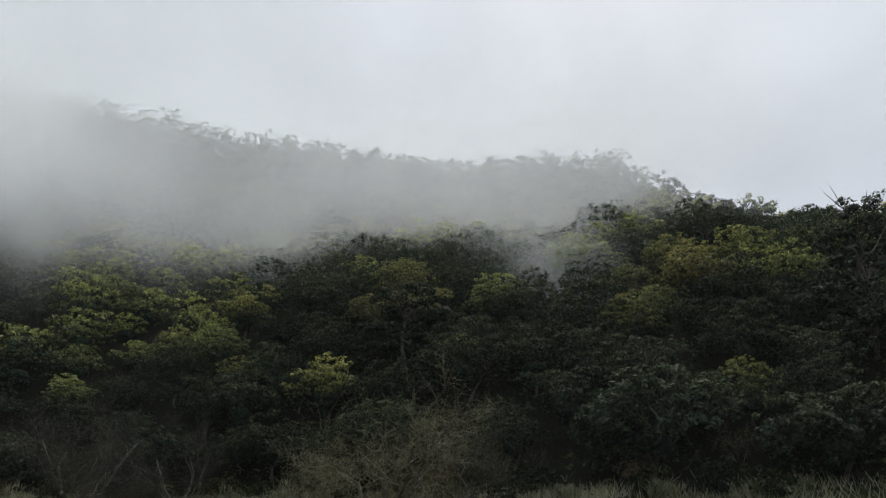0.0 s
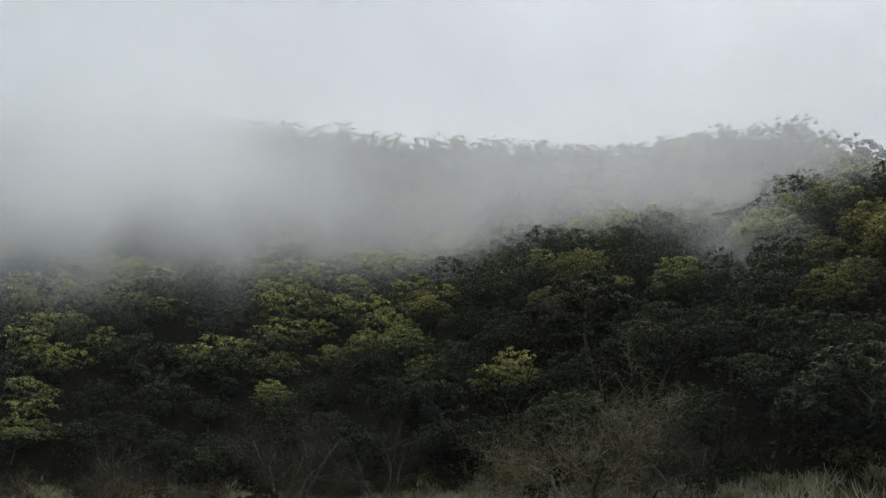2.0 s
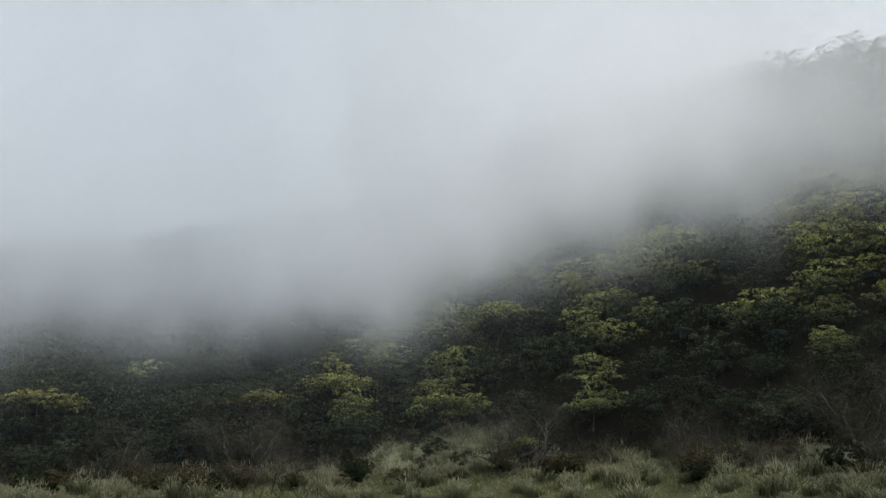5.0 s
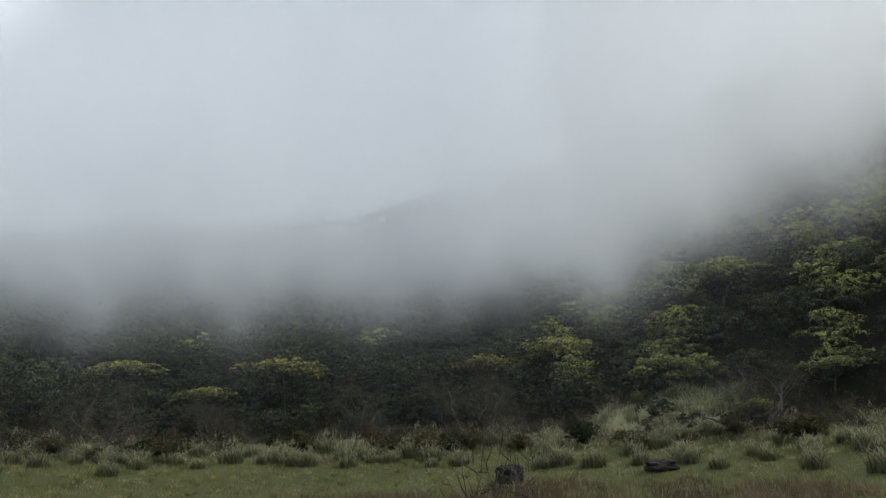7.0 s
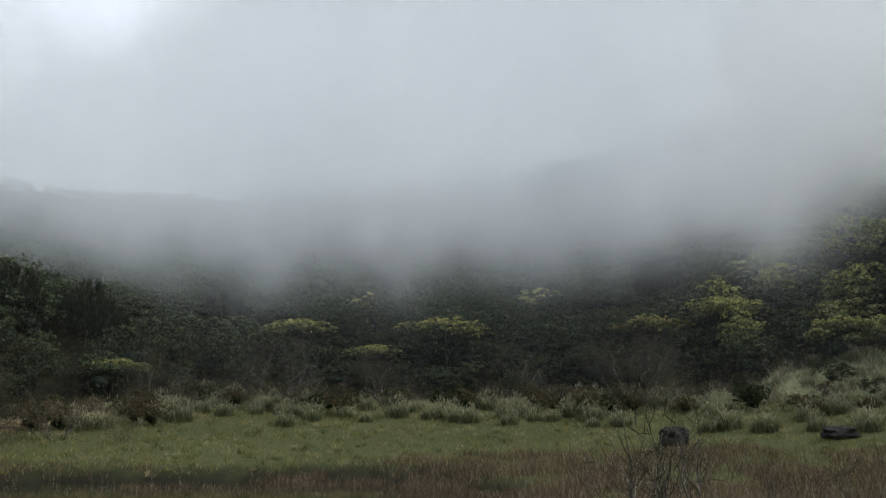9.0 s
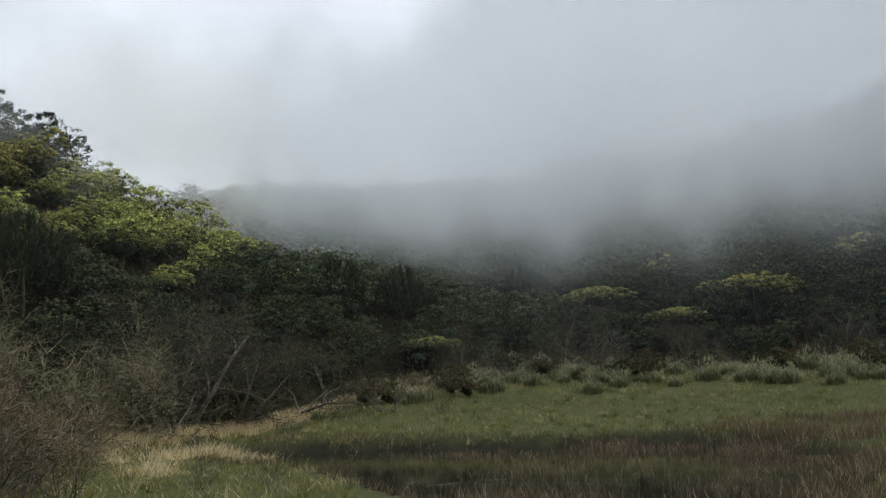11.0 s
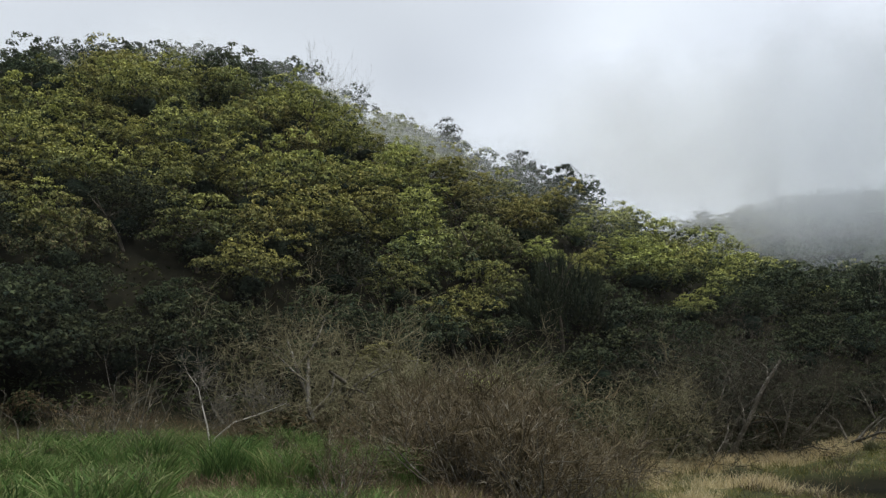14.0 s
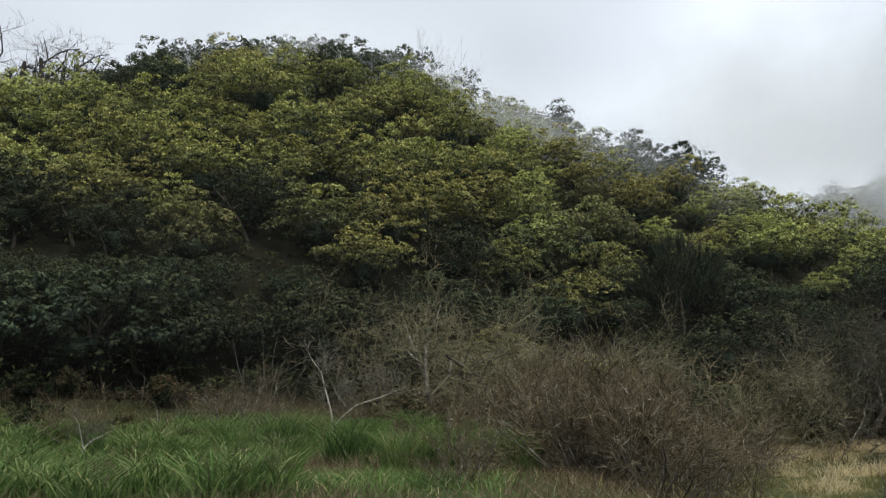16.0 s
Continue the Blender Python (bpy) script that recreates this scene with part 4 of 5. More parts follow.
def build_grass():
    rng = np.random.default_rng(77)
    edge = lambda a: table(EDGE_R, a)
    dry = lambda a, r: (1 - smooth(0.0, 0.25, pond_depth(a, r)))
    grass_field("meadow_grass", "short tussocky green meadow grass", MEADOW_GRASS, rng, 0, 128, 20, 92, 135000,
                lambda a, r: dry(a, r) * ((r < edge(a) - 1) & ((a > 92) | (r > reed_edge(a) - 2))) * (0.45 + 0.5 * (waves(*place(a, r), 2.4, 1.7) > -0.2)), 0.28, 0.038, 0.8, 0.64, 0.16)
    azs, rs = rng.uniform(30, 122, 2600), np.sqrt(rng.uniform(22 ** 2, 90 ** 2, 2600))
    ok = (dry(azs, rs) > 0.6) & (rs < edge(azs) - 2) & ((azs > 92) | (rs > reed_edge(azs) - 3))
    azs, rs = azs[ok], rs[ok]
    cx, cy = place(azs, rs)
    per = 26
    a, q = rng.random(len(cx) * per) * 6.283, np.sqrt(rng.random(len(cx) * per)) * np.repeat(0.2 + 0.5 * rng.random(len(cx)), per)
    x, y = np.repeat(cx, per) + np.cos(a) * q, np.repeat(cy, per) + np.sin(a) * q * 0.8
    tone, size = np.repeat(rng.random(len(cx)), per), np.repeat(0.25 + 0.3 * rng.random(len(cx)), per)
    v, f, k = blade_arrays(rng, np.column_stack([x, y, height(x, y) - 0.03]), size * (0.7 + 0.5 * rng.random(len(x))), np.full(len(x), 0.03), 0.7)
    me = mesh_of("tussock", v, f, [MEADOW_GRASS], {"vary": np.repeat(np.clip(tone * 0.95 + 0.08 * rng.normal(size=len(x)), 0, 1), k), "young": np.repeat(np.where(tone > 0.8, 0.35, 0.0), k)})
    tagged(new("tussock", me), "uneven grass tussocks in green and tan", "grass", kind="stuff")
    grass_field("straw_grass", "pale dry straw grass along the wood's edge", STRAW, rng, 83, 114, 32, 84, 190000,
                lambda a, r: straw_cover(a, r) * (0.3 + 0.7 * (waves(*place(a, r), 1.6, 3.3) > -0.3)), 0.75, 0.034, 0.8, 0.5, 0.2)
    grass_field("reeds", "brown dry reeds standing in the shallow pond", REED, rng, 0, 93, 20, 64, 200000,
                lambda a, r: (r < reed_edge(a)) * smooth(92, 78, a - 0.22 * (r - 34)) * (0.12 + 0.88 * smooth(-0.35, 0.15, waves(*place(a, r), 3.0, 0.4) + 0.5 * waves(*place(a, r), 1.1, 2.4))), 0.66, 0.028, 0.5, 0.48, 0.14)
    grass_field("reeds", "dry reeds and sedge fringing the pond", REED, rng, 84, 104, 20, 54, 24000,
                lambda a, r: smooth(-0.25, 0.0, pond_depth(a, r)) * smooth(0.4, 0.15, pond_depth(a, r)) * (waves(*place(a, r), 1.3, 6.1) > -0.2), 0.4, 0.026, 0.5, 0.5, 0.15)
    grass_field("tall_grass", "tall lush green grass on the near bank", GREEN_GRASS, rng, 118, 172, 11, 39, 60000,
                lambda a, r: smooth(119, 127, a + 0.25 * (r - 28)) * (0.35 + 0.65 * (waves(*place(a, r), 1.9, 2.2) > -0.3)) * (1 - 0.8 * dryness(a, r)), 0.45, 0.024, 1.0, 0.40, 0.10, steps=2)
    grass_field("dry_grass", "dry brown grass and dead stalks on the near bank", REED, rng, 108, 172, 11, 41, 60000,
                lambda a, r: smooth(108, 122, a) * (0.16 + 0.84 * dryness(a, r)), 0.55, 0.017, 0.9, 0.48, 0.12)
    grass_field("rough_grass", "rough grey-green grass before the woods", SILVER_GRASS, rng, 16, 93, 55, 94, 80000,
                lambda a, r: smooth(-17, -9, r - edge(a) + 4 * waves(*place(a, r), 4.0, 0.9)) * smooth(2, -1, r - edge(a)), 0.5, 0.045, 0.9, 0.66, 0.25)
    grass_field("mound_grass", "pale green silver grass on a mound at the wood's edge", PALE_GRASS, rng, 35, 47, 77, 92, 34000,
                lambda a, r: 1.0 * clearing(a, r), 0.8, 0.06, 0.9, 0.55, 0.35)
    grass_field("edge_grass", "pale silver grass along the foot of the slope", SILVER_GRASS, rng, -44, 32, 36, 84, 150000,
                lambda a, r: smooth(-11, -6, r - edge(a)) * smooth(0.5, -1, r - edge(a)) * smooth(22, 17, a) * (0.2 + 0.8 * (waves(*place(a, r), 2.2, 4.4) > -0.1)), 0.95, 0.045, 0.7, 0.85, 0.8)


def tuft_meshes(seed, tall, wide, blades, plumes):
    """A rounded tussock: arching leaves whose tips have dried, and plumes over them."""
    rng = np.random.default_rng(seed)
    a, q = rng.random(blades) * 6.283, np.sqrt(rng.random(blades))
    base = np.column_stack([np.cos(a) * q * wide * 0.34, np.sin(a) * q * wide * 0.34, np.full(blades, -0.1)])
    v, f, k = blade_arrays(rng, base, tall * (0.7 + 0.3 * rng.random(blades)) * np.sqrt(1.05 - 0.75 * q ** 2), np.full(blades, 0.075), 0.48, 0.8, 3)
    tip = np.tile(np.repeat(np.linspace(0, 1, k // 2), 2), blades) ** 2.5
    leaf = mesh_of("foliage", v, f, [SILVER_GRASS], {"vary": np.clip(np.repeat(0.26 + 0.16 * rng.normal(size=blades), k) + 0.55 * tip, 0, 1), "young": np.repeat(0.95 * rng.random(blades), k) * tip})
    a, q = rng.random(plumes) * 6.283, np.sqrt(rng.random(plumes)) * wide * 0.3
    base = np.column_stack([np.cos(a) * q, np.sin(a) * q, tall * (0.72 - 0.3 * (q / wide / 0.3) ** 2)])
    v, f, k = blade_arrays(rng, base, tall * (0.14 + 0.16 * rng.random(plumes)), np.full(plumes, 0.03), 0.5, 0.4, 2)
    head = mesh_of("plume", v, f, [SILVER_GRASS], {"vary": np.full(len(v), 0.85), "young": np.repeat(0.15 + 0.45 * rng.random(plumes), k)})
    return leaf, head


def build_tufts():
    rng = np.random.default_rng(15)
    kinds = [tuft_meshes(200 + k, 1.75, 2.3, 140, (10, 24, 6, 34)[k]) for k in range(4)]
    spots = []
    for _ in range(170):
        a = rng.uniform(12, 91)
        spots.append((a, float(table(EDGE_R, a)) - (2 + 19.0 * rng.random() ** 1.1) * (0.75 if a > 78 else 1), rng.uniform(0.75, 1.45)))
    for _ in range(14):
        a = rng.uniform(86, 110)
        spots.append((a, float(table(EDGE_R, a)) - rng.uniform(1, 15), rng.uniform(0.35, 0.7)))
    for _ in range(22):
        spots.append((rng.uniform(36.6, 44.8), rng.uniform(80, 88), rng.uniform(0.8, 1.2)))
    for _ in range(22):
        a = rng.uniform(-38, 20)
        spots.append((a, float(table(EDGE_R, a)) - rng.uniform(0.5, 4), rng.uniform(0.75, 1.15)))
    for az, r, size in spots:
        tuft = thing("silver_grass_tuft", "arching tuft of silver grass with pale plumes", "grass tuft", ground_pose(az, r, rng.random() * 360, size), "silver grass tufts")
        k = int(rng.integers(4))
        part("foliage", kinds[k][0], tuft)
        tagged(part("plume", kinds[k][1], tuft, "pale feathery plumes"), kind="stuff")


build_grass()
build_tufts()


def green_tuft_mesh(rng, n, base_reach, tall, wide, lean, vary, pale):
    a, q = rng.random(n) * 6.283, np.sqrt(rng.random(n)) * base_reach
    base = np.column_stack([np.cos(a) * q, np.sin(a) * q, np.full(n, -0.1)])
    v, f, c = blade_arrays(rng, base, tall * (0.5 + 0.5 * rng.random(n)), np.full(n, wide), lean, 0.75, 4)
    tip = np.tile(np.repeat(np.linspace(0, 1, c // 2), 2), n) ** 2
    vr = np.clip(np.repeat(vary + 0.24 * rng.normal(size=n), c) + 0.10 * tip, 0, 1)
    yg = np.repeat(np.where(rng.random(n) < pale, 0.7, 0.0), c) * tip
    return mesh_of("foliage", v, f, [GREEN_GRASS], {"vary": vr, "young": yg})


def build_green_tufts():
    """Arching tufts of fresh grass on the near bank: fine mounds, and coarse broad-bladed clumps."""
    rng = np.random.default_rng(35)
    fine = [green_tuft_mesh(rng, 400, 0.5, 1.9, 0.02, 0.72, v, 0.2) for v in (0.2, 0.32, 0.52)]
    coarse = [green_tuft_mesh(rng, 150, 0.5, 1.7, 0.04, 0.75, v, 0.4) for v in (0.28, 0.4)]
    spots = [(134.8, 25.5, 1.35, 0), (131.2, 23.5, 1.25, 2), (139.5, 28.5, 1.3, 0), (123.6, 24.5, 1.1, 2), (133.2, 31, 0.8, 1), (128.5, 29, 0.8, 2), (142.5, 31.0, 0.9, 1)]
    for _ in range(44):
        spots.append((rng.uniform(123, 162), rng.uniform(22, 37), rng.uniform(0.55, 1.05), int(rng.integers(3))))
    for az, r, size, k in spots:
        tuft = thing("green_grass_tuft", "arching mound of fine green grass on the bank" if k < 2 else "arching mound of yellowing grass on the bank", "grass tuft", ground_pose(az, r, rng.random() * 360, size), "green grass tufts")
        part("foliage", fine[k], tuft)
    for _ in range(70):
        az, r = rng.uniform(138, 162), rng.uniform(15, 33)
        tuft = thing("reed_grass_tuft", "coarse clump of broad-bladed green grass on the bank", "grass tuft", ground_pose(az, r, rng.random() * 360, rng.uniform(0.7, 1.15)), "coarse grass clumps")
        part("foliage", coarse[int(rng.integers(2))], tuft)


def build_white_tree():
    """A slim pale sapling that forks at its foot."""
    grow_sapling(135.9, 34.5, 135.7, 1.0, 0.8, 3)
    grow_sapling(151.2, 27.0, 190.0, 0.34, 1.2, 13)


def grow_sapling(az, r, turn, size, girth, seed):
    rng = np.random.default_rng(seed)
    segs = [[], [], [], [], []]
    # fork to the one side, upright; to the other, low and slanting
    tree = thing("pale_sapling", "slim white-barked sapling forked at its foot", "tree", ground_pose(az, r, turn, size, -0.3))
    left = [((0, 0, -0.7), (0, 0, 0.3)), ((0, 0, 0.3), (-0.12, 0.05, 0.9)), ((-0.12, 0.05, 0.9), (-0.32, 0.1, 1.6)), ((-0.32, 0.1, 1.6), (-0.5, 0.1, 2.3)), ((-0.5, 0.1, 2.3), (-0.95, 0.2, 2.9))]
    right = [((0, 0, 0.1), (0.35, 0, 0.5)), ((0.35, 0, 0.5), (0.9, -0.1, 0.95)), ((0.9, -0.1, 0.95), (1.7, -0.1, 1.2)), ((1.7, -0.1, 1.2), (2.3, 0, 1.42)), ((2.3, 0, 1.42), (2.9, 0, 1.65))]
    for name, line, thick in (("trunk", left, 0.065 * girth), ("trunk", right, 0.055 * girth)):
        v, f = tube_arrays([(a, b, thick * (1 - 0.17 * k), thick * (1 - 0.17 * (k + 1))) for k, (a, b) in enumerate(line)], 7)
        part(name, mesh_of(name, v, f, [PALE_BARK], smooth_shade=True), tree)
    for line in (left, right):
        for k, (a, b) in enumerate(line[1:]):
            for _ in range(3):
                d = np.array([rng.normal() * 0.7, rng.normal() * 0.4, 0.6 + 0.5 * rng.random()])
                branch(rng, segs, np.array(a) + (np.array(b) - np.array(a)) * rng.random(), d / np.linalg.norm(d), 1.1, 0.018, 2, 4, (1, 1, 2, 2), 0.2, 0.05, 0.5)
    v, f = tube_arrays(segs[2] + segs[3] + segs[4], 3)
    part("crown", mesh_of("crown", v, f, [GREY_BARK]), tree)


def build_rocks():
    rng = np.random.default_rng(9)
    for az, r, size in ((50.8, 61.5, (1.95, 1.45, 1.5)), (41.1, 63.0, (2.3, 1.4, 0.9))):
        bm = bmesh.new()
        bmesh.ops.create_icosphere(bm, subdivisions=4, radius=0.5)
        seed = rng.random() * 20
        for v in bm.verts:
            c = v.co.copy()
            # squared shoulders, then cracks and knobs
            c = Vector([math.copysign(abs(q * 2) ** 0.75, q) / 2 for q in c])
            n = noise.noise(c * 3.1 + Vector((seed, 0, 0))) * 0.30 + noise.noise(c * 8 + Vector((0, seed, 0))) * 0.13
            v.co = c * (1 + n)
        me = bpy.data.meshes.new("rock")
        bm.to_mesh(me)
        bm.free()
        me.materials.append(ROCK)
        rock = new("rock", me)
        rock.matrix_basis = ground_pose(az, r, az + 15, 1.0, -0.36 * size[2]) @ Matrix.Diagonal((*size, 1))
        tagged(rock, "rough dark boulder lying in the wet meadow", "boulder", "boulders in the meadow")


def pine(label, az, r, size, tall, mesh_pair, turn, group):
    tree = thing("pine_tree", label, "tree", ground_pose(az, r, turn, size, 0.1, size * tall), group)
    part("trunk", mesh_pair[0], tree)
    part("crown", mesh_pair[1], tree)


def brush_arrays(seed, width, tall, lift, brushes, needles, length):
    """A spreading crown of upright needle brushes, each on the end of a shoot."""
    rng = np.random.default_rng(seed)
    q = np.sqrt(rng.random(brushes))
    a = rng.random(brushes) * 6.283
    c = np.column_stack([np.cos(a) * q * width / 2, np.sin(a) * q * width / 2, lift + tall * (1 - 0.6 * q ** 2) * (0.05 + 0.95 * rng.random(brushes) ** 0.6)])
    lean = np.column_stack([np.cos(a) * q * 0.5, np.sin(a) * q * 0.5, np.ones(brushes)]) + 0.18 * rng.normal(size=(brushes, 3))
    along = rng.random((brushes, needles, 1))
    root = c[:, None] + lean[:, None] * along * length * 1.3
    tip = root + (lean[:, None] + 0.6 * rng.normal(size=(brushes, needles, 3))) * length * (0.45 + 0.3 * rng.random((brushes, needles, 1)))
    side = rng.normal(size=root.shape)
    side *= 0.05 / np.linalg.norm(side, axis=2, keepdims=True)
    v = np.stack([root - side, root + side, tip], 2).reshape(-1, 3)
    return v, np.repeat(0.3 * rng.random(brushes), needles * 3), np.repeat(0.2 + 0.5 * rng.random(brushes), needles * 3)


def build_pines():
    """Dark pines with flat pads of needles, on the slopes and the skyline."""
    rng = np.random.default_rng(4)
    low = []
    for k in range(3):
        v, yg, vr = pine_arrays(300 + k, 7.0, 4.8, 0.4, 7, 60, 0.13)
        low.append((trunk_mesh(310 + k, 4.4, 0.15, 8, 2.0), mesh_of("crown", v, leaves(len(v)), [NEEDLE], {"young": yg, "vary": vr})))
    for az, el, size, tall in PINES:
        pine("dark wind-combed pine with flat needle pads", az, distance_at(az, el, 3.4), size, tall, low[int(rng.integers(3))], rng.random() * 360, "pines on the slope")
    v, yg, vr = brush_arrays(350, 8.2, 4.8, 0.6, 260, 46, 0.6)
    brush = (trunk_mesh(351, 4.4, 0.17, 9, 2.6), mesh_of("crown", v, leaves(len(v)), [NEEDLE], {"young": yg, "vary": vr}))
    for k, (az, el, size, tall) in enumerate(BRUSH_PINES):
        pine("dark pine with upright needle brushes", az, distance_at(az, el, 3.4), size, tall / size, brush, 75.0 * k, "pines on the slope")
    short = trunk_mesh(361, 3.3, 0.13, 5, 0.8)
    for az, el, size in ((120.0, 19.5, 0.95), (115.0, 18.6, 0.85), (111.8, 17.2, 0.85), (112.8, 17.4, 0.75), (147.5, 23.0, 0.75)):
        pine("slender dark pine standing over the crest", az, float(table(CREST_R, az)) - 1.0, size, 1.45, (short, low[int(rng.integers(3))][1]), rng.random() * 360, "pines on the crest")
    for az, size in ((-3.4, 1.3), (-6.8, 1.0), (-9.6, 0.9), (-12.2, 1.1)):
        pine("dark wind-combed pine on the misty ridge", az, float(table(RIDGE_R, az)) - 4, size * 0.8, 0.8, low[0], rng.random() * 360, "pines on the ridge")


def build_skyline_trees():
    """Leafless trees that stand over the crest."""
    dead = bare_tree_meshes(71, 6.0, 6, 0.24, (1, 2, 3), 0.6, 0.26, 0.03, 0.85, DARK_BARK, DARK_BARK)
    for az, r, size in ((155.0, 93, 2.0), (152.8, 94, 1.7), (140.3, 84, 0.9), (136.8, 88, 1.0)):
        tree = thing("dead_tree", "leafless wind-bent tree standing over the canopy", "tree", ground_pose(az, r, az * 3, size, 0.1), "dead trees on the crest")
        part("trunk", dead[0], tree)
        part("crown", dead[1], tree)
    pole = bare_tree_meshes(73, 8.0, 1, 0.07, (2, 1, 1), 0.35, 0.06, 0.12, 0.1, GREY_BARK, TWIG)
    for k, az in enumerate((130.3, 129.2, 128.0, 126.9, 126.2)):
        tree = thing("bare_pole_tree", "thin leafless tree rising from the crest", "tree", ground_pose(az, 102, 70 * k, 1.0, 0.1, 1.02 + 0.1 * (k % 2)), "thin bare trees on the crest")
        part("trunk", pole[0], tree)
        part("crown", pole[1], tree)


def build_dark_trees():
    """Large, dark, rounded trees at the foot of the slope."""
    v, yg, vr, f = crown_arrays(401, 8.0, 6.0, -0.1, 440, 15, 0.15, 0.06, 0.16, 0.65, 0.42)
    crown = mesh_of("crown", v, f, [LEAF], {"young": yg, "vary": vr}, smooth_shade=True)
    trunk = trunk_mesh(402, 4.0, 0.2)
    for k, (az, r, size) in enumerate(((-22.2, 46.5, 1.05), (-33.2, 46, 0.9), (18.7, 72, 0.8), (60.5, 90, 0.6), (152.0, 42, 1.0), (158.0, 42, 1.0), (146.0, 42.5, 0.8), (115.2, 49, 0.75), (118.4, 47.5, 0.6), (112.0, 52, 0.7), (102.5, 61.5, 0.6))):
        tree = thing("dark_tree", "large dark evergreen with a dense round crown", "tree", ground_pose(az, r, 50 * k, size, 0.1), "dark trees at the slope's foot")
        part("trunk", trunk, tree)
        part("crown", crown, tree)


def build_spreading_trees():
    """Broad, flat-topped trees with layers of young leaves in the hollow."""
    v, yg, vr, f = crown_arrays(411, 9.5, 3.6, 2.0, 340, 14, 0.15, 0.8, 0.45, 0.42, 0.46)
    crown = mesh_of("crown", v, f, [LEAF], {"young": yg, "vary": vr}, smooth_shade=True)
    trunk = trunk_mesh(412, 4.2, 0.2, 8, 2.6)
    for k, (az, el, size) in enumerate(((47.2, 7.4, 1.0), (51.8, 6.7, 0.9), (65.6, 6.1, 1.05), (70.4, 5.3, 0.7), (75.8, 6.4, 0.85), (87.0, 4.2, 0.6), (34.8, 3.6, 0.45), (40.2, 7.3, 0.6), (36.6, 11.6, 1.1), (30.4, 6.6, 0.6))):
        tree = thing("spreading_tree", "broad flat-topped tree with layered yellow-green foliage", "tree", ground_pose(az, distance_at(az, el, 4.0), 70 * k, size, 0.1), "spreading trees in the hollow")
        part("trunk", trunk, tree)
        part("crown", crown, tree)


def build_dry_stalks():
    """Sparse dead stems that stand before the pond."""
    kinds = [bare_tree_meshes(91 + k, 2.4, 5, 0.022, (1, 1), 0.45, 0.18, 0.04, 0.55, GREY_BARK, TWIG, 4) for k in range(2)]
    for k, (az, r, size) in enumerate(((52.6, 27, 1.9), (53.6, 26, 1.5), (50.2, 28, 1.7), (40.8, 30, 1.3), (45.0, 31, 0.9), (142.8, 35, 1.7), (140.9, 36, 1.9), (146.5, 34, 1.3), (91.8, 27.5, 0.5), (97.5, 27, 0.6), (101.5, 30, 0.7))):
        stalk = thing("dead_stalk", "dead leafless stems standing at the pond's edge", "shrub", ground_pose(az, r, 80 * k, size, 0.05), "dead stems by the pond")
        part("base", kinds[k % 2][0], stalk)
        part("crown", kinds[k % 2][1], stalk)


def build_drift():
    """Pale dead reeds and a stick that float on the water."""
    rng = np.random.default_rng(6)
    for k, (az, r, length, turn) in enumerate(((84.5, 31.0, 2.2, 20), (86.2, 30.2, 1.3, -15), (82.8, 32.0, 1.5, 5), (88.0, 31.5, 1.0, 40))):
        segs, here, way = [], np.array([-length / 2, 0, 0.0]), np.array([1.0, 0, 0])
        for j in range(6):
            way = way + np.array([0, rng.normal() * 0.18, 0])
            way /= np.linalg.norm(way)
            there = here + way * length / 6
            segs.append((here, there, 0.016 * (1 - 0.1 * j), 0.016 * (1 - 0.1 * (j + 1))))
            here = there
        v, f = tube_arrays(segs, 8)
        stick = new("driftwood", mesh_of("driftwood", v, f, [GREY_BARK], smooth_shade=True))
        x, y = place(az, r)
        stick.matrix_basis = pose(float(x), float(y), 0.03, 0, 0, az + turn)
        tagged(stick, "pale weathered stick floating on the pond", "driftwood", "sticks on the pond")


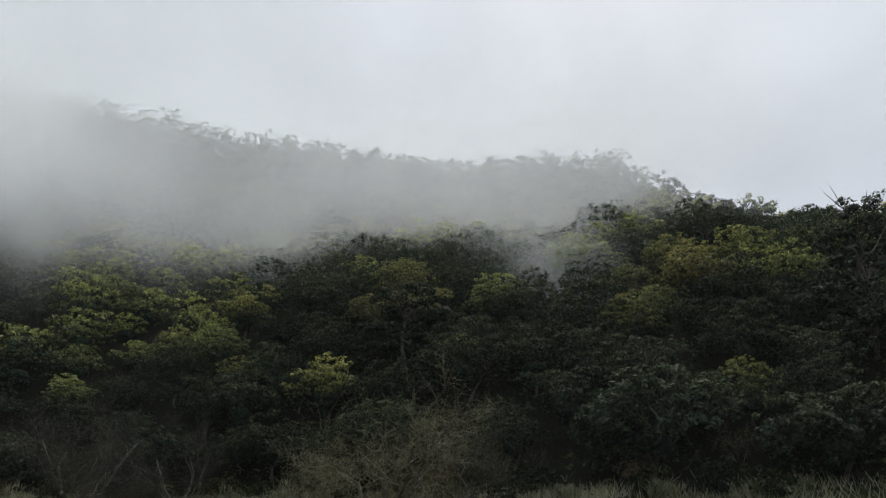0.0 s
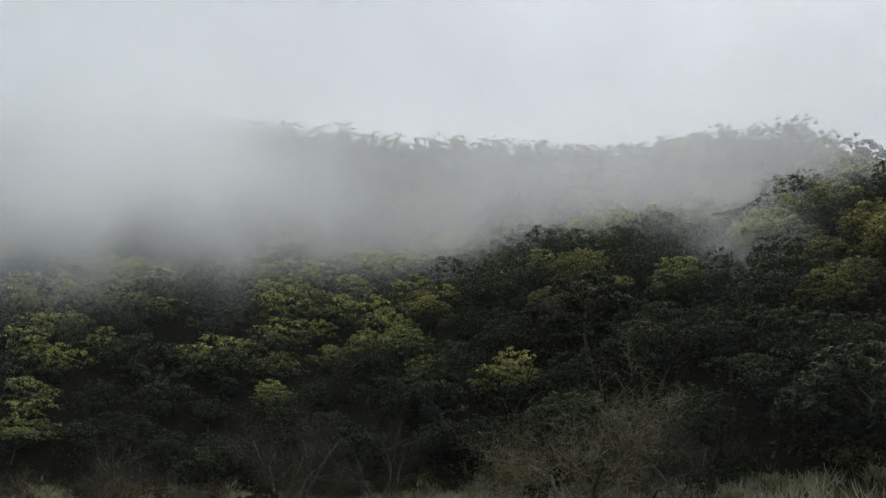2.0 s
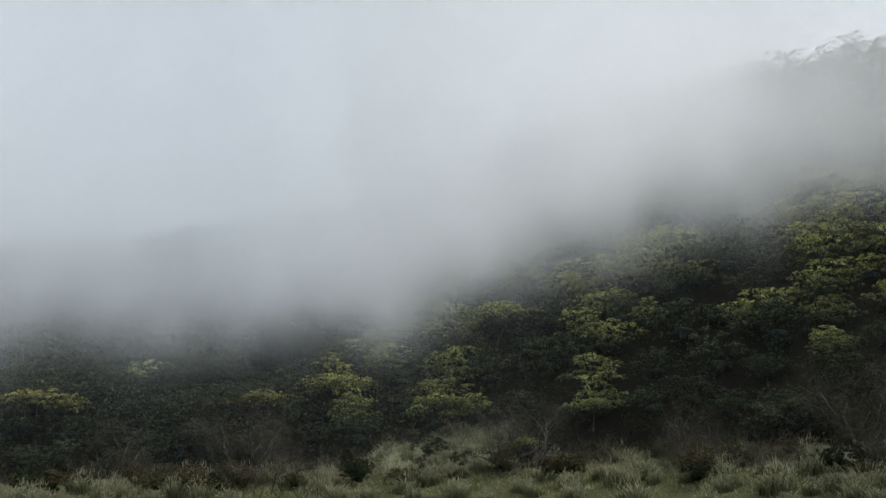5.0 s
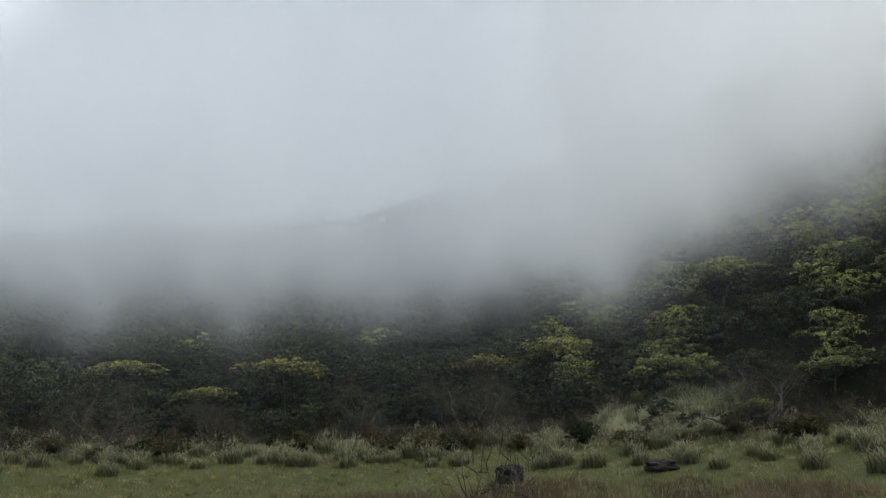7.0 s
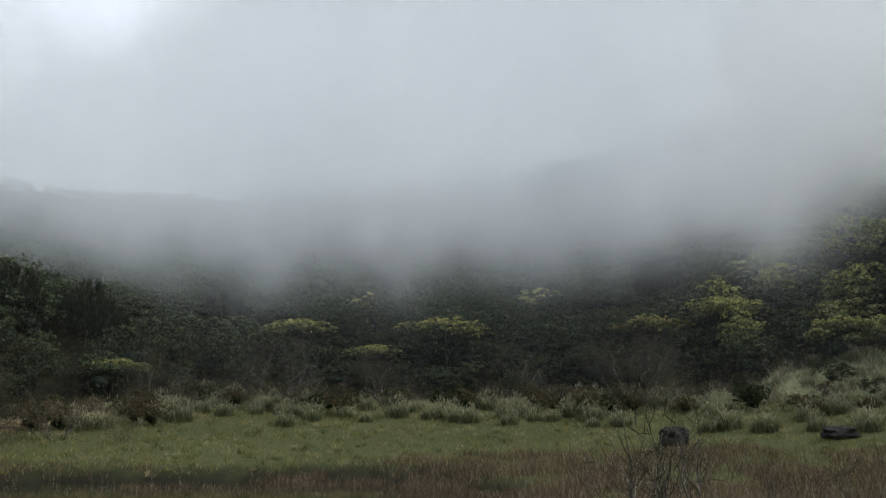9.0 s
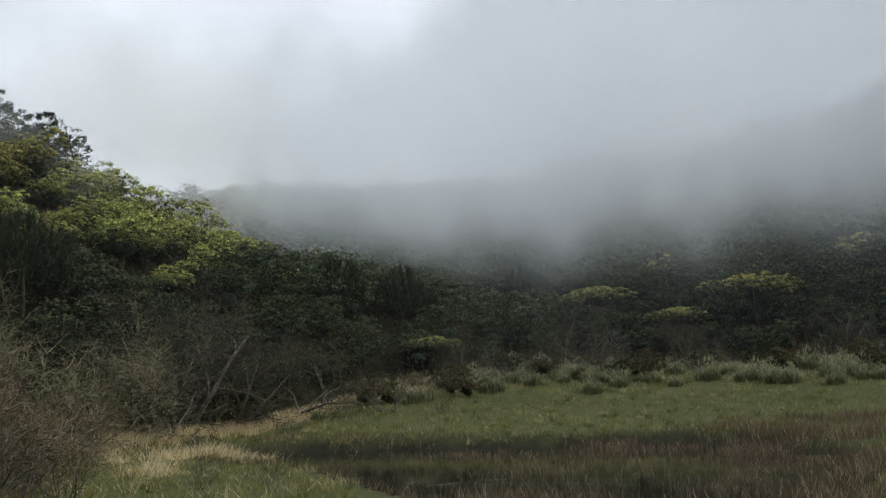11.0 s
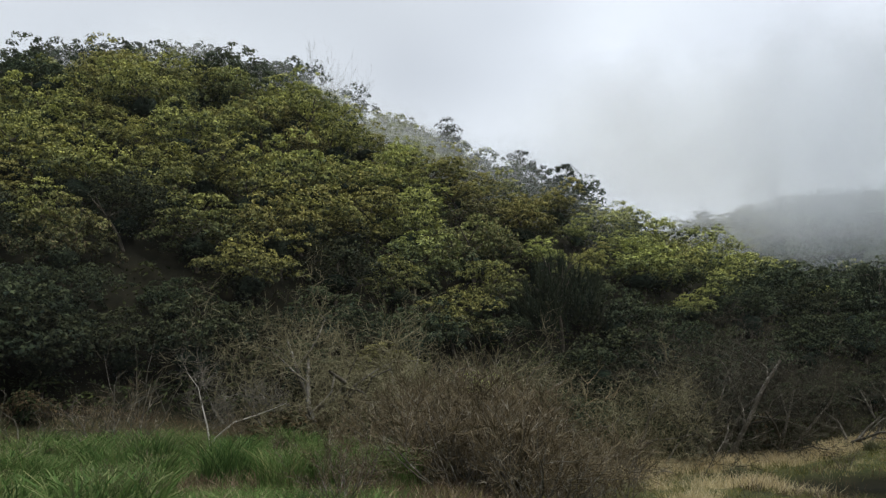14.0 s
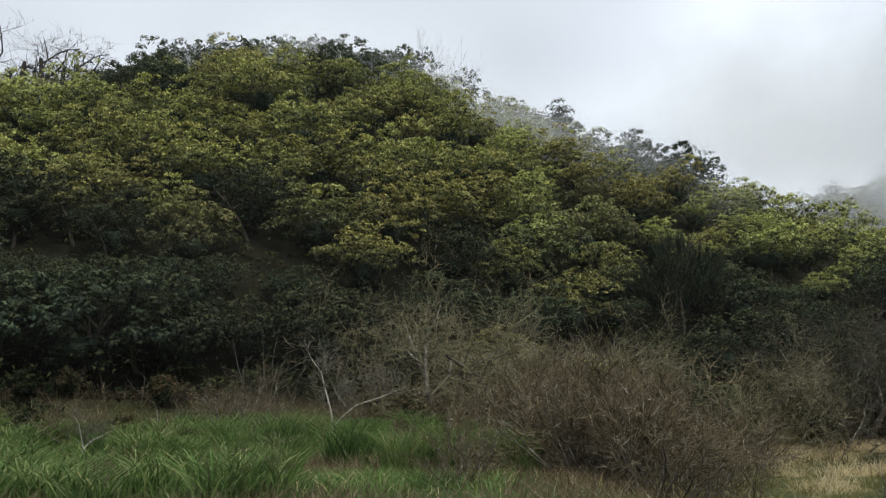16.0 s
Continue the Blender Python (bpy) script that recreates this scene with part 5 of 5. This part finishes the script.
def build_bushes():
    """Low leafy bushes on the meadow and round the pond."""
    rng = np.random.default_rng(64)
    kinds = {}
    for key, young, vary, label in (("dark", 0.05, 0.15, "low dark green bush at the meadow's edge"), ("flushed", 0.9, 0.4, "low bush topped with yellow-green young leaves"), ("brown", 0.0, 0.9, "low brownish leafy bush in the rough grass")):
        kinds[key] = (label, [])
        for k in range(2):
            v, yg, vr, f = crown_arrays(500 + 10 * len(kinds) + k, 2.6, 1.9, -0.1, 80, 14, 0.09, young, vary, 0.75, 0.26)
            kinds[key][1].append(mesh_of("foliage", v, f, [BUSH], {"young": yg, "vary": vr}, smooth_shade=True))
    spots = [(106.5, 54, 1.0, "dark"), (103.0, 57, 0.8, "dark"), (101.0, 62, 0.9, "dark"), (109.5, 50, 1.1, "dark"),
             (41.2, 80.5, 1.1, "dark"), (39.0, 78, 0.8, "dark"), (36.5, 77, 0.9, "dark"), (35.0, 81.5, 1.3, "flushed"), (52.0, 86, 1.2, "dark"), (-14.5, 47, 0.9, "dark"), (9.6, 64, 0.9, "flushed"), (-2.5, 51, 0.7, "dark")]
    for _ in range(70):
        a = rng.uniform(14, 94)
        spots.append((a, float(table(EDGE_R, a)) - rng.uniform(0, 16), rng.uniform(0.6, 1.2), ("brown", "brown", "brown", "dark")[int(rng.integers(4))]))
    for _ in range(16):
        a = rng.uniform(98, 109)
        spots.append((a, float(table(EDGE_R, a)) - rng.uniform(0.5, 3.5), rng.uniform(0.9, 1.5), ("brown", "dark", "dark")[int(rng.integers(3))]))
    for _ in range(12):
        a = rng.uniform(-37, 20)
        spots.append((a, float(table(EDGE_R, a)) - rng.uniform(-1, 3), rng.uniform(0.7, 1.2), ("brown", "dark")[int(rng.integers(2))]))
    for _ in range(12):
        spots.append((rng.uniform(124, 160), rng.uniform(36, 41), rng.uniform(0.5, 0.9), ("brown", "dark")[int(rng.integers(2))]))
    for az, r, size, key in spots:
        label, meshes = kinds[key]
        bush = thing("bush", label, "bush", ground_pose(az, r, rng.random() * 360, size), "bushes round the meadow")
        part("foliage", meshes[int(rng.integers(2))], bush)


build_bushes()
build_dry_stalks()
build_drift()
build_green_tufts()
build_white_tree()
build_rocks()
build_pines()
build_skyline_trees()
build_dark_trees()
build_spreading_trees()
